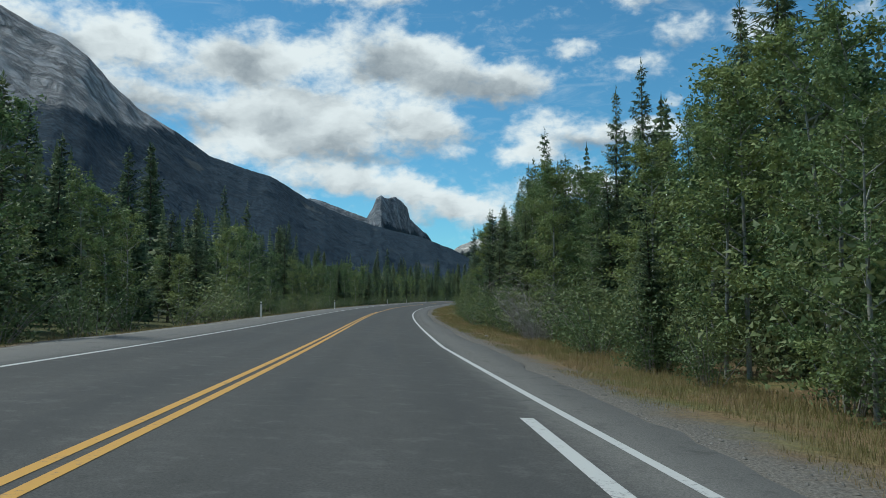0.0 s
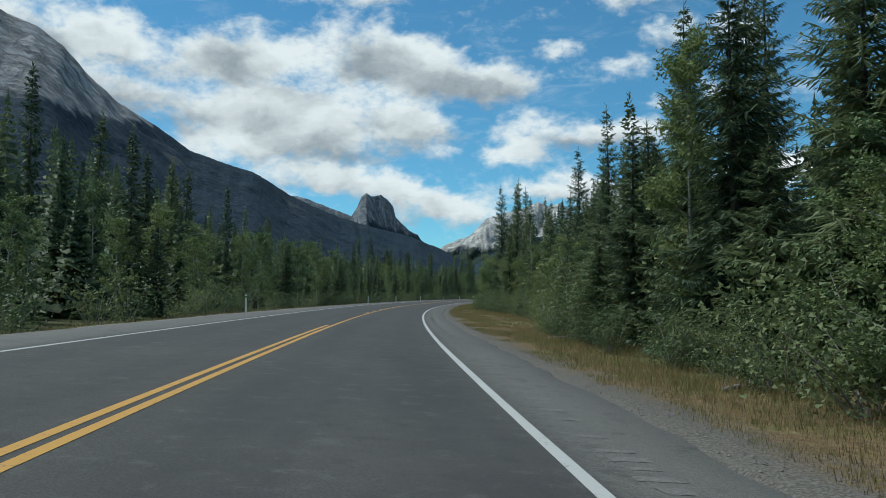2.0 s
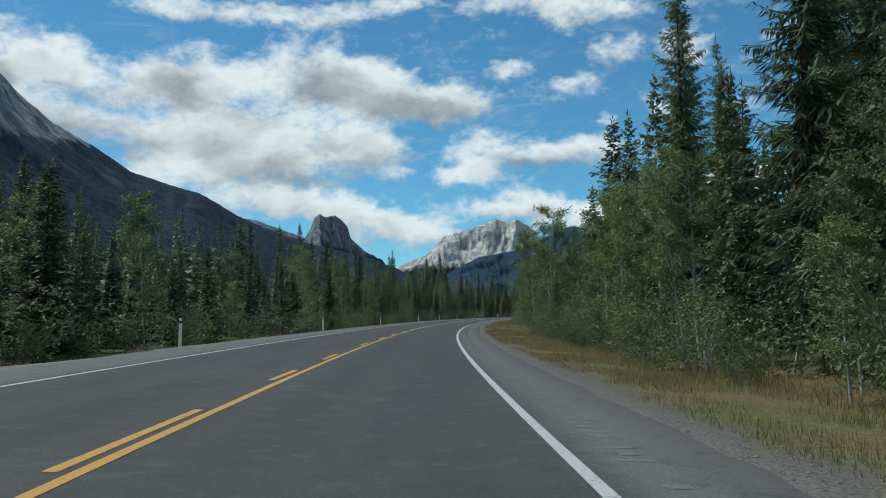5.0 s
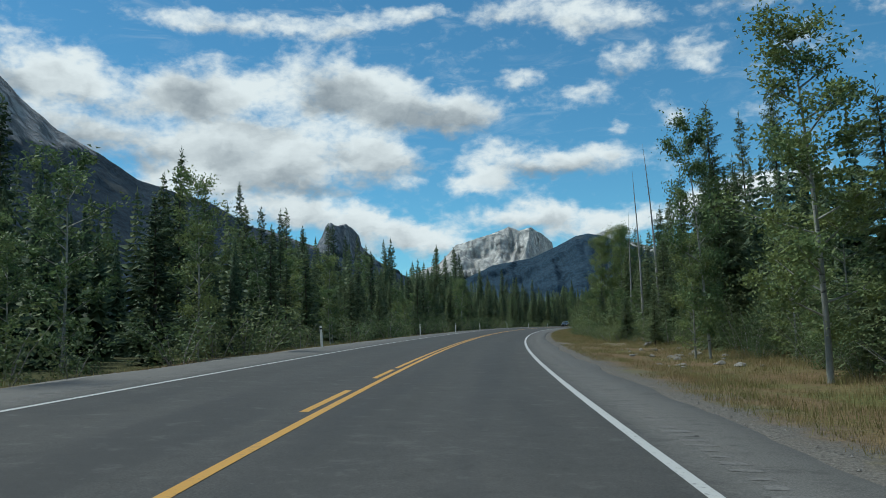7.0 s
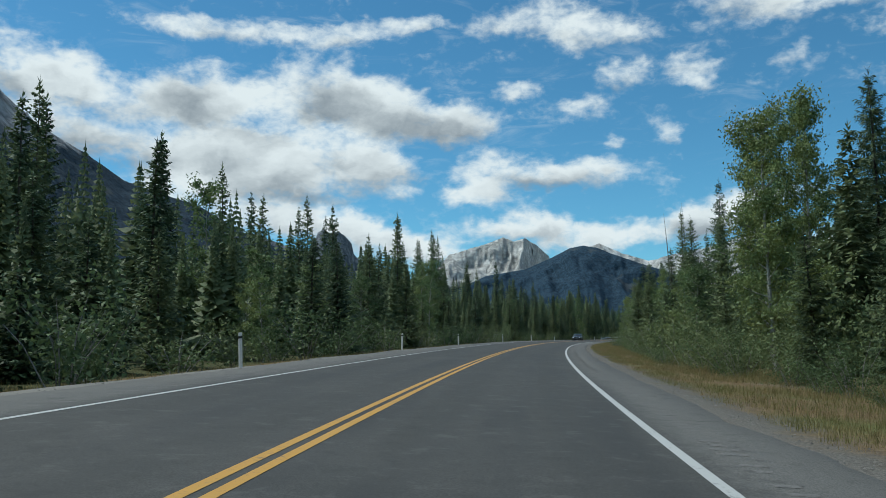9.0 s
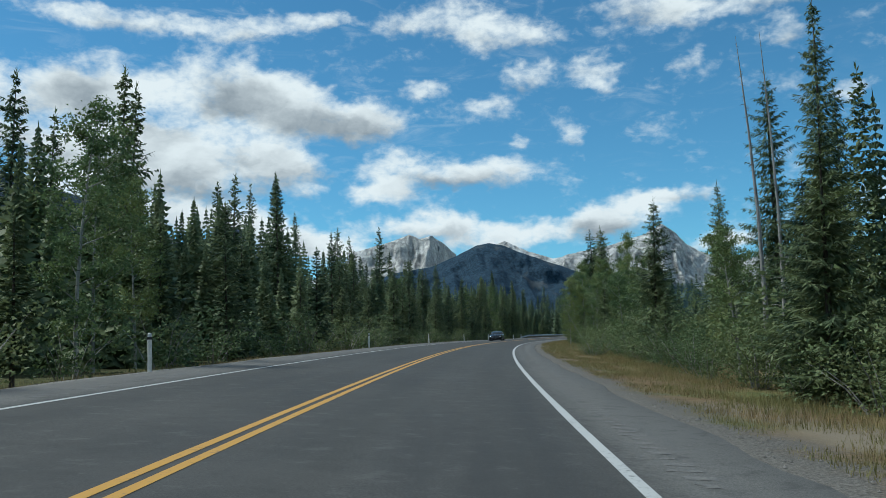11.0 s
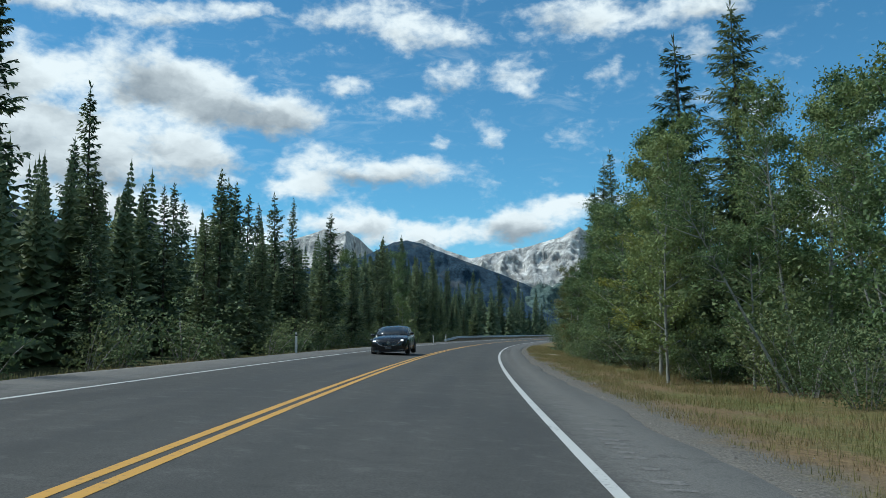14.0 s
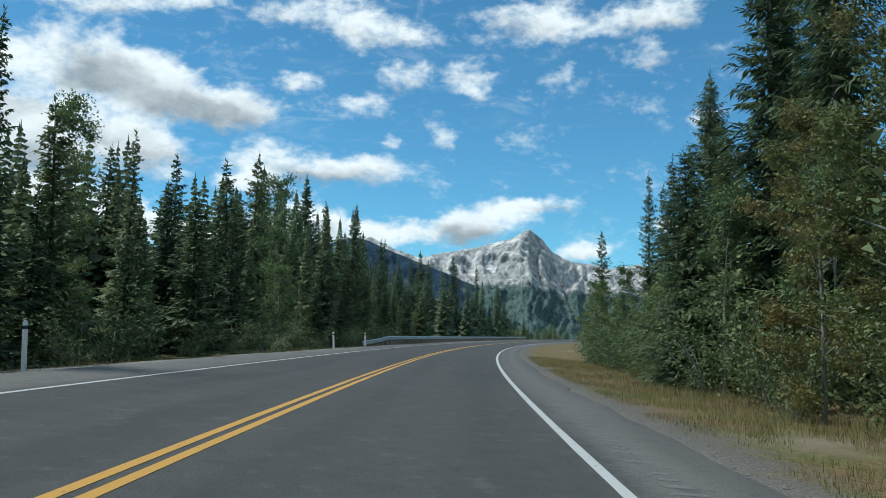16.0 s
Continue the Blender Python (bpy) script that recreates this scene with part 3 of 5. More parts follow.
def mountain(name, label, mat, eye, far, ridge, depth, seed, rough=1.0, rib=420.0, steep=1.35, sharp=1.0, rows=60, cols=240, down=0.65):
    """A massif whose crest shows, from eye, along the line of (azimuth, height) in degrees; far is its distance."""
    az_k = [a for a, e in ridge]
    el_k = [e for a, e in ridge]
    verts = []
    back = 6
    for r in range(-back, rows):
        f = r / (rows - 1)
        for c in range(cols):
            a = az_k[0] + (az_k[-1] - az_k[0]) * c / (cols - 1)
            e = float(np.interp(a, az_k, el_k))
            dist = far(a) if callable(far) else far
            e += 0.06 * sharp * noise.fractal((a * 1.7, seed, 0), 0.9, 2.2, 5)
            top = dist * math.tan(radians(e))
            ar = radians(a)
            sa, ca_ = math.sin(ar), math.cos(ar)
            if r < 0:
                h, d = top * (1 + r / back * 0.6), dist + (-r / back) * depth * 0.6
            else:
                h, d = top * (1 - f) ** steep - 14 * f, dist - depth * f
                q = Vector((eye[0] + sa * d, eye[1] + ca_ * d, h))
                env = min(1.0, f * 12) * (1 - f * 0.55)
                q2 = Vector((ar * dist / rib * 1.6 + 0.5 * noise.noise(q / (rib * 1.7)), f * depth / rib * 0.35, seed))
                ribs = (noise.ridged_multi_fractal(q / rib + Vector((seed, 0, 0)), 1.0, 2.15, 6, 1.0, 2.0) - 1.1) * (1 - down) + \
                    (noise.ridged_multi_fractal(q2, 0.9, 2.2, 6, 1.0, 2.0) - 1.1) * down
                crags = noise.fractal(q / (rib * 0.32) + Vector((0, seed, 0)), 0.85, 2.2, 4)
                d -= (ribs * 0.28 + crags * 0.09) * rib * env * rough
                h += (ribs * 0.11 + crags * 0.05) * rib * env * rough
                h = min(h, (top + 1) * (d / dist))
            verts.append((eye[0] + sa * d, eye[1] + ca_ * d, eye[2] + h))
    me = mesh_from(name, verts, grid_faces(rows + back, cols), mat, None, True)
    return tagged(new(name, me), label, "mountain")


# shade and haze painted in: wood darkened and blued, rock turned faintly blue
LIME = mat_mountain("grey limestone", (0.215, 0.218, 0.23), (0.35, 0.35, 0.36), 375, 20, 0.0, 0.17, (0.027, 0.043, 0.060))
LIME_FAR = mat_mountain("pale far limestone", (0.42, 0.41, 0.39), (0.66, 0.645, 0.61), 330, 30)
# blue tint of distance haze painted into the rock and wood colours
HAZED_TOWER = mat_mountain("tower limestone", (0.14, 0.155, 0.175), (0.26, 0.275, 0.295), 440, 30, 0.0, 0.0, (0.030, 0.046, 0.058))
# wooded lower slopes paled and blued, with haze put into their colour
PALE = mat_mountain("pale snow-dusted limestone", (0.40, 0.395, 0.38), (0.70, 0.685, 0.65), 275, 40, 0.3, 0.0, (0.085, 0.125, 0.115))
# forest colour blued to stand in for the haze before it
HAZED_WOODS = mat_mountain("wooded mountainside", (0.20, 0.20, 0.19), (0.34, 0.335, 0.32), 700, 18, 0.0, 0.0, (0.028, 0.052, 0.078))
# pale blue of haze painted into the colour of a far ridge
HAZED_RIDGE = mat_mountain("blue-grey slate", (0.15, 0.185, 0.22), (0.24, 0.28, 0.31), 250, 30, 0.0, 0.0, (0.08, 0.11, 0.12))
EYE_A, EYE_B, EYE_C, EYE_D = (2.2, 0, 1), (14, 200, 4), (46, 340, 6.6), (70, 410, 7.6)
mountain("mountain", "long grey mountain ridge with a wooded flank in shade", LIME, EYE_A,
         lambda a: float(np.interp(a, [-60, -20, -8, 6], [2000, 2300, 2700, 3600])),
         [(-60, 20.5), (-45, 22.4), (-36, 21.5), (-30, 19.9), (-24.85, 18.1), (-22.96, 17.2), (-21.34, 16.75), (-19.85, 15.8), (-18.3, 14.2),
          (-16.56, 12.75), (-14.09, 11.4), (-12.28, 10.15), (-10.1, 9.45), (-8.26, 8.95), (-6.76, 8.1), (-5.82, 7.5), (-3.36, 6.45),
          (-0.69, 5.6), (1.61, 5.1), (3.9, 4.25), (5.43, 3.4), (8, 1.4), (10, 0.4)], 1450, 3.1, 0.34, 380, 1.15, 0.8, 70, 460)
mountain("mountain", "distant flat-topped rock tower above wooded slopes", HAZED_TOWER, (6.15, 141.8, 2.9),
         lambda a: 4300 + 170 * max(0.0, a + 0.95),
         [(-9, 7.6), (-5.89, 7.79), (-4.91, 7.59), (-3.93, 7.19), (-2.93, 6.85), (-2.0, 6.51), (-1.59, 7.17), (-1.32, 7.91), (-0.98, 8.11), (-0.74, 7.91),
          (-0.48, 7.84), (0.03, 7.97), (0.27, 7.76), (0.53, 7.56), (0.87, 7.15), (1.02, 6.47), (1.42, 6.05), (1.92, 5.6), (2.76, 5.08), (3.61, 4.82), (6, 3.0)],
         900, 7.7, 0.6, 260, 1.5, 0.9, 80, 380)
mountain("mountain", "low ridge far down the valley with blue haze in its colour", HAZED_RIDGE, EYE_A, 6500,
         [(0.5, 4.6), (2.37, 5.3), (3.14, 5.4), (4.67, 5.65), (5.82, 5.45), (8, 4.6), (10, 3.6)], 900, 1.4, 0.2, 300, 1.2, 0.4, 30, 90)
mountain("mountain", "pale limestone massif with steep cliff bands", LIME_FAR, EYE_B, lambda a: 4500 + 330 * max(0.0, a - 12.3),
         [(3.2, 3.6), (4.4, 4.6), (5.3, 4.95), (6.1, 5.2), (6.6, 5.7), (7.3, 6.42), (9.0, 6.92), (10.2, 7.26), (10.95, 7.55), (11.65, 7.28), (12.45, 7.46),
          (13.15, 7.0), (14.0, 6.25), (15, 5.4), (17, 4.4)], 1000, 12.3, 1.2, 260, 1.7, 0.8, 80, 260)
mountain("mountain", "dark wooded dome-shaped mountain with a rocky crown", HAZED_WOODS, EYE_B, 4000,
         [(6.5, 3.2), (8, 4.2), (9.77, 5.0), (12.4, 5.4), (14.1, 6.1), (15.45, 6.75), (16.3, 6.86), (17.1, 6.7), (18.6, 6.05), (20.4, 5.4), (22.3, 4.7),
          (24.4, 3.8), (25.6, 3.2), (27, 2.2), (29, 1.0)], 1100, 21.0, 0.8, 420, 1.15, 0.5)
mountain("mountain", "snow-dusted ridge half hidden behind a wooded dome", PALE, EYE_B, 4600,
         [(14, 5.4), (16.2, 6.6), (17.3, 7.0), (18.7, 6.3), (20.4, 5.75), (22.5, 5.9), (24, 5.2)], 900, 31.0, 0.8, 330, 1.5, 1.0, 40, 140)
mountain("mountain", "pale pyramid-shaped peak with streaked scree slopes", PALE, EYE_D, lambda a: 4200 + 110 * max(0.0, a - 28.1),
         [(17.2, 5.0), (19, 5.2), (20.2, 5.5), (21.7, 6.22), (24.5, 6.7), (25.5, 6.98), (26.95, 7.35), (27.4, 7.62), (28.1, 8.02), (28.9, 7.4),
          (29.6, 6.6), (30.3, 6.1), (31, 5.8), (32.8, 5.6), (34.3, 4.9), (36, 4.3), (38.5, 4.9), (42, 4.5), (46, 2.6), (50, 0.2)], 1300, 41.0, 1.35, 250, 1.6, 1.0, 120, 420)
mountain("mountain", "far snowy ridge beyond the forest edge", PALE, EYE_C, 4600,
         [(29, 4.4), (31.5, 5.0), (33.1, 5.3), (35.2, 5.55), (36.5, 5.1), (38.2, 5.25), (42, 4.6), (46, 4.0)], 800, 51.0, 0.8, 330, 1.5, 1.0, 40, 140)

# ------------------------------------------------------------ trees


def tube(verts, faces, pts, radii, n=5):
    """A tapered tube along pts, added to the lists."""
    base = len(verts)
    for i, p in enumerate(pts):
        d = (pts[min(i + 1, len(pts) - 1)] - pts[max(i - 1, 0)])
        d = d.normalized() if d.length > 1e-6 else Vector((0, 0, 1))
        u = d.orthogonal().normalized()
        v = d.cross(u)
        for j in range(n):
            a = 2 * math.pi * j / n
            verts.append(p + (u * math.cos(a) + v * math.sin(a)) * radii[i])
    for i in range(len(pts) - 1):
        for j in range(n):
            faces.append((base + i * n + j, base + i * n + (j + 1) % n, base + (i + 1) * n + (j + 1) % n, base + (i + 1) * n + j))


def spruce_meshes(seed, thin=1.0, bare=0.05, fine=False):
    """Trunk and needle crown of a spruce 16 m high: whorls of drooping boughs, each hung with pointed sprays; fine ones have more and smaller sprays."""
    broad = 0.52 if fine else 1.4
    r = random.Random(seed)
    height = 16.0
    lean = Vector((r.uniform(-0.3, 0.3), r.uniform(-0.3, 0.3), 0))
    axis = lambda t: Vector((0, 0, height * t)) + lean * t * t
    tv, tf = [], []
    tube(tv, tf, [axis(t) - Vector((0, 0, 0.3 if t == 0 else 0)) for t in (0, 0.05, 0.3, 0.6, 0.85, 1.0)], [0.21, 0.17, 0.13, 0.085, 0.04, 0.01], 6)
    cv, cf = [], []

    def spray(p, d, ln, w):
        side_ = d.cross(Vector((r.uniform(-0.5, 0.5), r.uniform(-0.5, 0.5), 1))).normalized() * w
        j = len(cv)
        cv.extend([p, p + d * ln * 0.42 + side_, p + d * ln, p + d * ln * 0.42 - side_])
        cf.append((j, j + 1, j + 2, j + 3))

    t = bare
    bulge = [r.uniform(0.62, 1.25) for _ in range(15)]
    while t < 0.975:
        reach = height * 0.185 * thin * (1 - t) ** 0.85 * min(1.0, 0.5 + t * 4.0)
        reach = reach * float(np.interp(t * 14, range(15), bulge)) + 0.16
        n = (7 if t < 0.6 else 6) if t < 0.85 else 4
        turn = r.uniform(0, 6.28)
        for i in range(n):
            if r.random() < 0.13:
                continue
            a = turn + 2 * math.pi * i / n + r.uniform(-0.4, 0.4)
            ln = reach * r.uniform(0.45, 1.22)
            slope = -0.42 + 0.80 * t + r.uniform(-0.2, 0.2)
            out = Vector((math.cos(a), math.sin(a), 0))
            sidev = Vector((-math.sin(a), math.cos(a), 0))
            p0 = axis(min(1.0, t + r.uniform(-0.008, 0.008)))
            mid = p0 + out * ln * 0.55 + Vector((0, 0, slope * ln * 0.62))
            tip = p0 + out * ln + Vector((0, 0, slope * ln * 0.75 + 0.13 * ln))
            spray(p0, (mid - p0).normalized(), (mid - p0).length * 1.5, 0.07 * broad)
            spray(mid, (tip - mid).normalized(), (tip - mid).length * 1.15, 0.08 * broad)
            twigs = (6 + int(ln * 8.0)) if fine else (3 + int(ln * 2.0))
            for q in range(twigs):
                f = (q + 0.9) / (twigs + 0.4)
                p = p0.lerp(mid, f * 2) if f < 0.5 else mid.lerp(tip, f * 2 - 1)
                tl = (0.20 + 0.32 * ln * (1.08 - f)) * r.uniform(0.65, 1.3)
                for sgn in (-1, 1):
                    d = (out * r.uniform(0.35, 1.0) + sidev * sgn * r.uniform(0.3, 1.0) + Vector((0, 0, r.uniform(-0.95, 0.1)))).normalized()
                    spray(p, d, tl, (0.045 + 0.075 * tl) * broad)
        t += (0.0175 + 0.009 * r.random()) * (1.0 if t < 0.8 else 0.72)
    for q in range(7):
        top = axis(0.955 + 0.007 * q)
        a = q * 2.4
        spray(top, Vector((math.cos(a) * 0.5, math.sin(a) * 0.5, 0.8)).normalized(), 0.42, 0.05 * broad)
    spray(axis(0.985), Vector((0, 0, 1)), 0.7, 0.035)
    return mesh_from("trunk", tv, tf, SPRUCE_BARK, None, True), mesh_from("crown", cv, cf, SPRUCE_LEAF)


def leaf_cloud(cv, cf, r, centre, spread, count, size):
    for _ in range(count):
        p = centre + Vector((r.gauss(0, 1) * spread, r.gauss(0, 1) * spread, r.gauss(0, 1) * spread * 0.8))
        u = Vector((r.uniform(-1, 1), r.uniform(-1, 1), r.uniform(-1, 1))).normalized()
        v = u.orthogonal().normalized()
        v.rotate(Matrix.Rotation(r.uniform(0, 6.28), 3, u))
        w = u.cross(v)
        s = size * r.uniform(0.65, 1.25)
        j = len(cv)
        cv.extend([p - v * s + w * s * 0.45, p - v * s * 0.6 - w * s * 0.75, p + v * s])
        cf.append((j, j + 1, j + 2))


def aspen_meshes(seed, leaf=None, leaves=2600, low=0.16, wide=1.0, size=0.1):
    """Pale trunk with limbs, and leaf crown, of an aspen or poplar 10 m high."""
    r = random.Random(seed)
    height = 10.0
    bend = Vector((r.uniform(-0.5, 0.5), r.uniform(-0.5, 0.5), 0))
    axis = lambda t: Vector((math.sin(t * 3 + seed) * 0.12, math.cos(t * 2.3 + seed) * 0.12, height * t)) + bend * t * t
    tv, tf, cv, cf = [], [], [], []
    ts = [0, 0.15, 0.35, 0.55, 0.75, 0.92]
    tube(tv, tf, [axis(t) - Vector((0, 0, 0.3 if t == 0 else 0)) for t in ts], [0.085, 0.068, 0.058, 0.042, 0.026, 0.010], 6)
    ends = []
    n = 19
    for i in range(n):
        t = low + (0.96 - low) * (i + r.random()) / n
        a = i * 2.4 + r.uniform(-0.5, 0.5)
        ln = (0.55 + 1.55 * math.sin(math.pi * min(1.0, (t - low) / (1 - low) * 0.86 + 0.14)) ** 0.8) * r.uniform(0.65, 1.2) * wide
        up = r.uniform(0.25, 0.8) + 0.4 * t
        out = Vector((math.cos(a), math.sin(a), up)).normalized()
        p0, p1 = axis(t), axis(t) + out * ln * 0.5
        p2 = axis(t) + out * ln + Vector((0, 0, r.uniform(-0.1, 0.25)))
        tube(tv, tf, [p0, p1, p2], [0.035, 0.022, 0.006], 3)
        ends += [(p1, 0.20), (p2, 0.25), (p1.lerp(p2, 0.55), 0.22)]
        for _ in range(2):
            q = p1 + Vector((r.uniform(-0.6, 0.6), r.uniform(-0.6, 0.6), r.uniform(-0.1, 0.55))) * wide
            tube(tv, tf, [p1, q], [0.014, 0.004], 3)
            ends.append((q, 0.22))
    ends += [(axis(0.86), 0.15), (axis(0.95), 0.10)]
    for c, sp in ends:
        leaf_cloud(cv, cf, r, c, sp * r.uniform(0.62, 1.15), int(leaves / len(ends) * r.uniform(0.4, 1.6)), size)
    return mesh_from("trunk", tv, tf, ASPEN_BARK, None, True), mesh_from("crown", cv, cf, leaf or ASPEN_LEAF)


def shrub_meshes(seed, leaf, leaves=1600, stems=9, bark=None, size=0.06):
    """Many stems from one root, and their leaves; 2.5 m high."""
    r = random.Random(seed)
    tv, tf, cv, cf = [], [], [], []
    for i in range(stems):
        a, tilt = r.uniform(0, 6.28), r.uniform(0.05, 0.75)
        out = Vector((math.cos(a) * tilt, math.sin(a) * tilt, 1)).normalized()
        ln = r.uniform(1.3, 2.5)
        p0 = Vector((math.cos(a) * 0.18, math.sin(a) * 0.18, -0.15))
        p1 = p0 + out * ln * 0.55
        p2 = p0 + out * ln + Vector((math.cos(a) * 0.2, math.sin(a) * 0.2, -0.1))
        tube(tv, tf, [p0, p1, p2], [0.022, 0.014, 0.004], 3)
        for f in (0.2, 0.45, 0.7, 1.0):
            p = p0.lerp(p2, f)
            for _ in range(2):
                q = p + Vector((r.uniform(-0.45, 0.45), r.uniform(-0.45, 0.45), r.uniform(-0.05, 0.4)))
                if leaves:
                    leaf_cloud(cv, cf, r, q, 0.23, int(leaves / stems / 8 * r.uniform(0.5, 1.5)), size)
                else:
                    tube(cv, cf, [p, q], [0.008, 0.002], 3)
                    for _ in range(3):
                        e = q + Vector((r.uniform(-0.35, 0.35), r.uniform(-0.35, 0.35), r.uniform(-0.1, 0.35)))
                        tube(cv, cf, [q, e], [0.004, 0.001], 3)
    return mesh_from("trunk", tv, tf, bark or GREY_WOOD, None, True), mesh_from("crown", cv, cf, leaf) if leaves else mesh_from("crown", cv, cf, bark or GREY_WOOD)


def snag_meshes(seed, bend=0.6):
    """A dead bare trunk 12 m high with broken twigs."""
    r = random.Random(seed)
    tv, tf, bv, bf = [], [], [], []
    axis = lambda t: Vector((bend * t * t * 2.2, 0.2 * math.sin(t * 4), 12 * t))
    tube(tv, tf, [axis(t) - Vector((0, 0, 0.3 if t == 0 else 0)) for t in (0, 0.2, 0.45, 0.7, 0.9, 1.0)], [0.13, 0.105, 0.08, 0.05, 0.025, 0.008], 6)
    for i in range(60):
        t = r.uniform(0.12, 0.98)
        a = r.uniform(0, 6.28)
        ln = r.uniform(0.2, 0.9) * (1.1 - t)
        p = axis(t)
        e = p + Vector((math.cos(a), math.sin(a), r.uniform(-0.5, 0.2))) * ln
        tube(bv, bf, [p, p.lerp(e, 0.5) + Vector((0, 0, 0.04)), e], [0.014, 0.009, 0.003], 3)
    return mesh_from("trunk", tv, tf, GREY_WOOD, None, True), mesh_from("crown", bv, bf, GREY_WOOD)


def grown(name, meshes, nominal, at, h, w, spin, label, category, group, lean=0.0, toward=0.0):
    """Stands one tree: an empty at its foot with trunk and crown under it."""
    root = new(name)
    root.empty_display_size = 0.5
    root.matrix_basis = Matrix.Translation(at) @ Matrix.Rotation(toward, 4, "Z") @ Matrix.Rotation(lean, 4, "Y") @ Matrix.Rotation(spin, 4, "Z") @ Matrix.Diagonal((w / nominal, w / nominal, h / nominal, 1))
    for me in meshes:
        if me is not None:
            ob = new(me.name.split(".")[0], me)
            ob.parent = root
    return tagged(root, label, category, group)


# along the road, offset from its centre line, height, in metres
SPRUCES_LEFT_A = [
    (33.8, -13, 10.1), (40.2, -15, 10.4), (46.8, -16, 10.1), (61.8, -17, 12.1), (78.8, -17, 8.9), 
    (83.8, -22.1, 16.4), (89.3, -19.2, 11.4), (93.4, -25.2, 18.1), (101.9, -12, 10.2), (110.6, -21.5, 16), 
    (113.2, -15, 10.7), (120, -21, 15.2), (125.1, -17, 12.1), (128.1, -18, 12.4), (135.1, -19, 12.8), 
    (150.2, -15, 9.6), (168.3, -20, 10.5), (178.6, -22, 12.5), (183.8, -29.7, 18.1), (184.5, -18, 9.8), 
    (187.8, -18, 9.8), (207.2, -34.5, 17.1), (223.6, -18, 11), (233.9, -20, 11.9), (237.2, -12, 6.16), 
    (242.4, -15.1, 11.11), (242.4, -16, 9.8), (249.4, -18, 10.6), (254.8, -13, 7.7), (261.4, -13, 6.93)]
SPRUCES_LEFT_B = [
    (265.2, -19, 11.2), (270, -12, 4.95), (271.7, -20, 11.9), (273.7, -12, 6.05), (281, -12, 8.6), 
    (284.8, -20, 11.6), (288.8, -32.9, 17.7), (292.7, -24.5, 14.9), (293.6, -30.4, 18.5), (296.1, -26.2, 15.3), 
    (299.7, -20.9, 13.5), (302.5, -22.2, 14.2), (305, -19, 12.7), (318.5, -11.5, 8.58), (319.1, -21.8, 13.1), 
    (321.8, -19.3, 12.3), (332.1, -22, 15), (336.4, -30, 16.6), (345.9, -25, 15), (346.7, -20, 12.8), 
    (347.6, -16.6, 15.3), (350.4, -17.3, 15.3), (350.5, -12, 8.47), (354, -26.7, 17.8), (372.7, -11, 8.25), 
    (380, -22, 15.9), (385.3, -12, 9.24), (386.4, -26, 16.6), (387, -20, 17.1), (392.6, -25, 17.3)]
SPRUCES_LEFT_C = [
    (396.2, -23.4, 18.7), (400.3, -24.5, 20.1), (402.2, -18.6, 13.2), (404.4, -23.6, 16.1), (409.6, -15, 10.2), 
    (410.3, -18.5, 13.7), (416.6, -16, 15.7), (419.9, -22.9, 16.1), (426.1, -16.6, 13.7), (429.5, -14, 8.9), 
    (433.5, -17, 9.7), (436.7, -23, 12.5), (436.9, -16.6, 10.4), (440, -14.6, 12), (440.5, -25, 13.9), 
    (443.3, -15, 11.6), (450.9, -14, 12.1), (455.8, -10.9, 11.3), (456.2, -24, 12.5), (461.6, -15, 9.1), 
    (462.7, -22, 15.5), (470.2, -22, 14.4), (474.2, -26, 16.5), (476.5, -20.2, 15.9), (478.4, -26, 16.8), 
    (482.7, -16, 11.6), (488, -20, 11.9), (489.4, -16.3, 11.6), (490.6, -13.3, 11.8), (503.2, -15.6, 14.9)]
SPRUCES_LEFT_D = [
    (515.8, -13, 13.3), (519.6, -11, 13.2), (522.3, -16.4, 16.6), (526.7, -18, 17.7), (528.7, -13, 15), 
    (531, -10, 6.6), (534.3, -14, 15.7), (557.6, -16, 14.5), (563.1, -17, 15), (582.2, -16, 12.6), 
    (590.9, -16, 14.4), (606.2, -21, 17.7), (615.6, -16, 17.4), (637, -16, 17.1), (660.5, -16, 14.8)]
SPRUCES_RIGHT_A = [
    (20.4, 13, 10.4), (26.8, 15, 12.3), (32.4, 16, 13), (41, 17, 10.8), (47.9, 15, 13.9), (52.3, 13, 10.8), 
    (52.5, 18, 16.8), (57, 12.5, 13.5), (66, 13, 11.2), (70.9, 16, 13.4), (72, 11.5, 9.6), (74, 14, 12.4), 
    (76, 13.5, 12.6), (80.5, 10.8, 10.5), (81.8, 14, 12.4), (83, 10, 6.9), (87.4, 12, 8.3), (90.9, 13, 8.8), 
    (94.3, 14, 8.8), (106.6, 18, 10.1), (109.4, 17.6, 11.8), (117.2, 18, 13), (121.2, 17.9, 16.3), 
    (135.3, 20, 14.6), (144.9, 18.1, 12.5), (151.8, 22, 13.5), (163, 25, 17.8), (160.7, 13, 10.9), 
    (165.2, 24, 16.5), (166, 15.5, 14.4)]
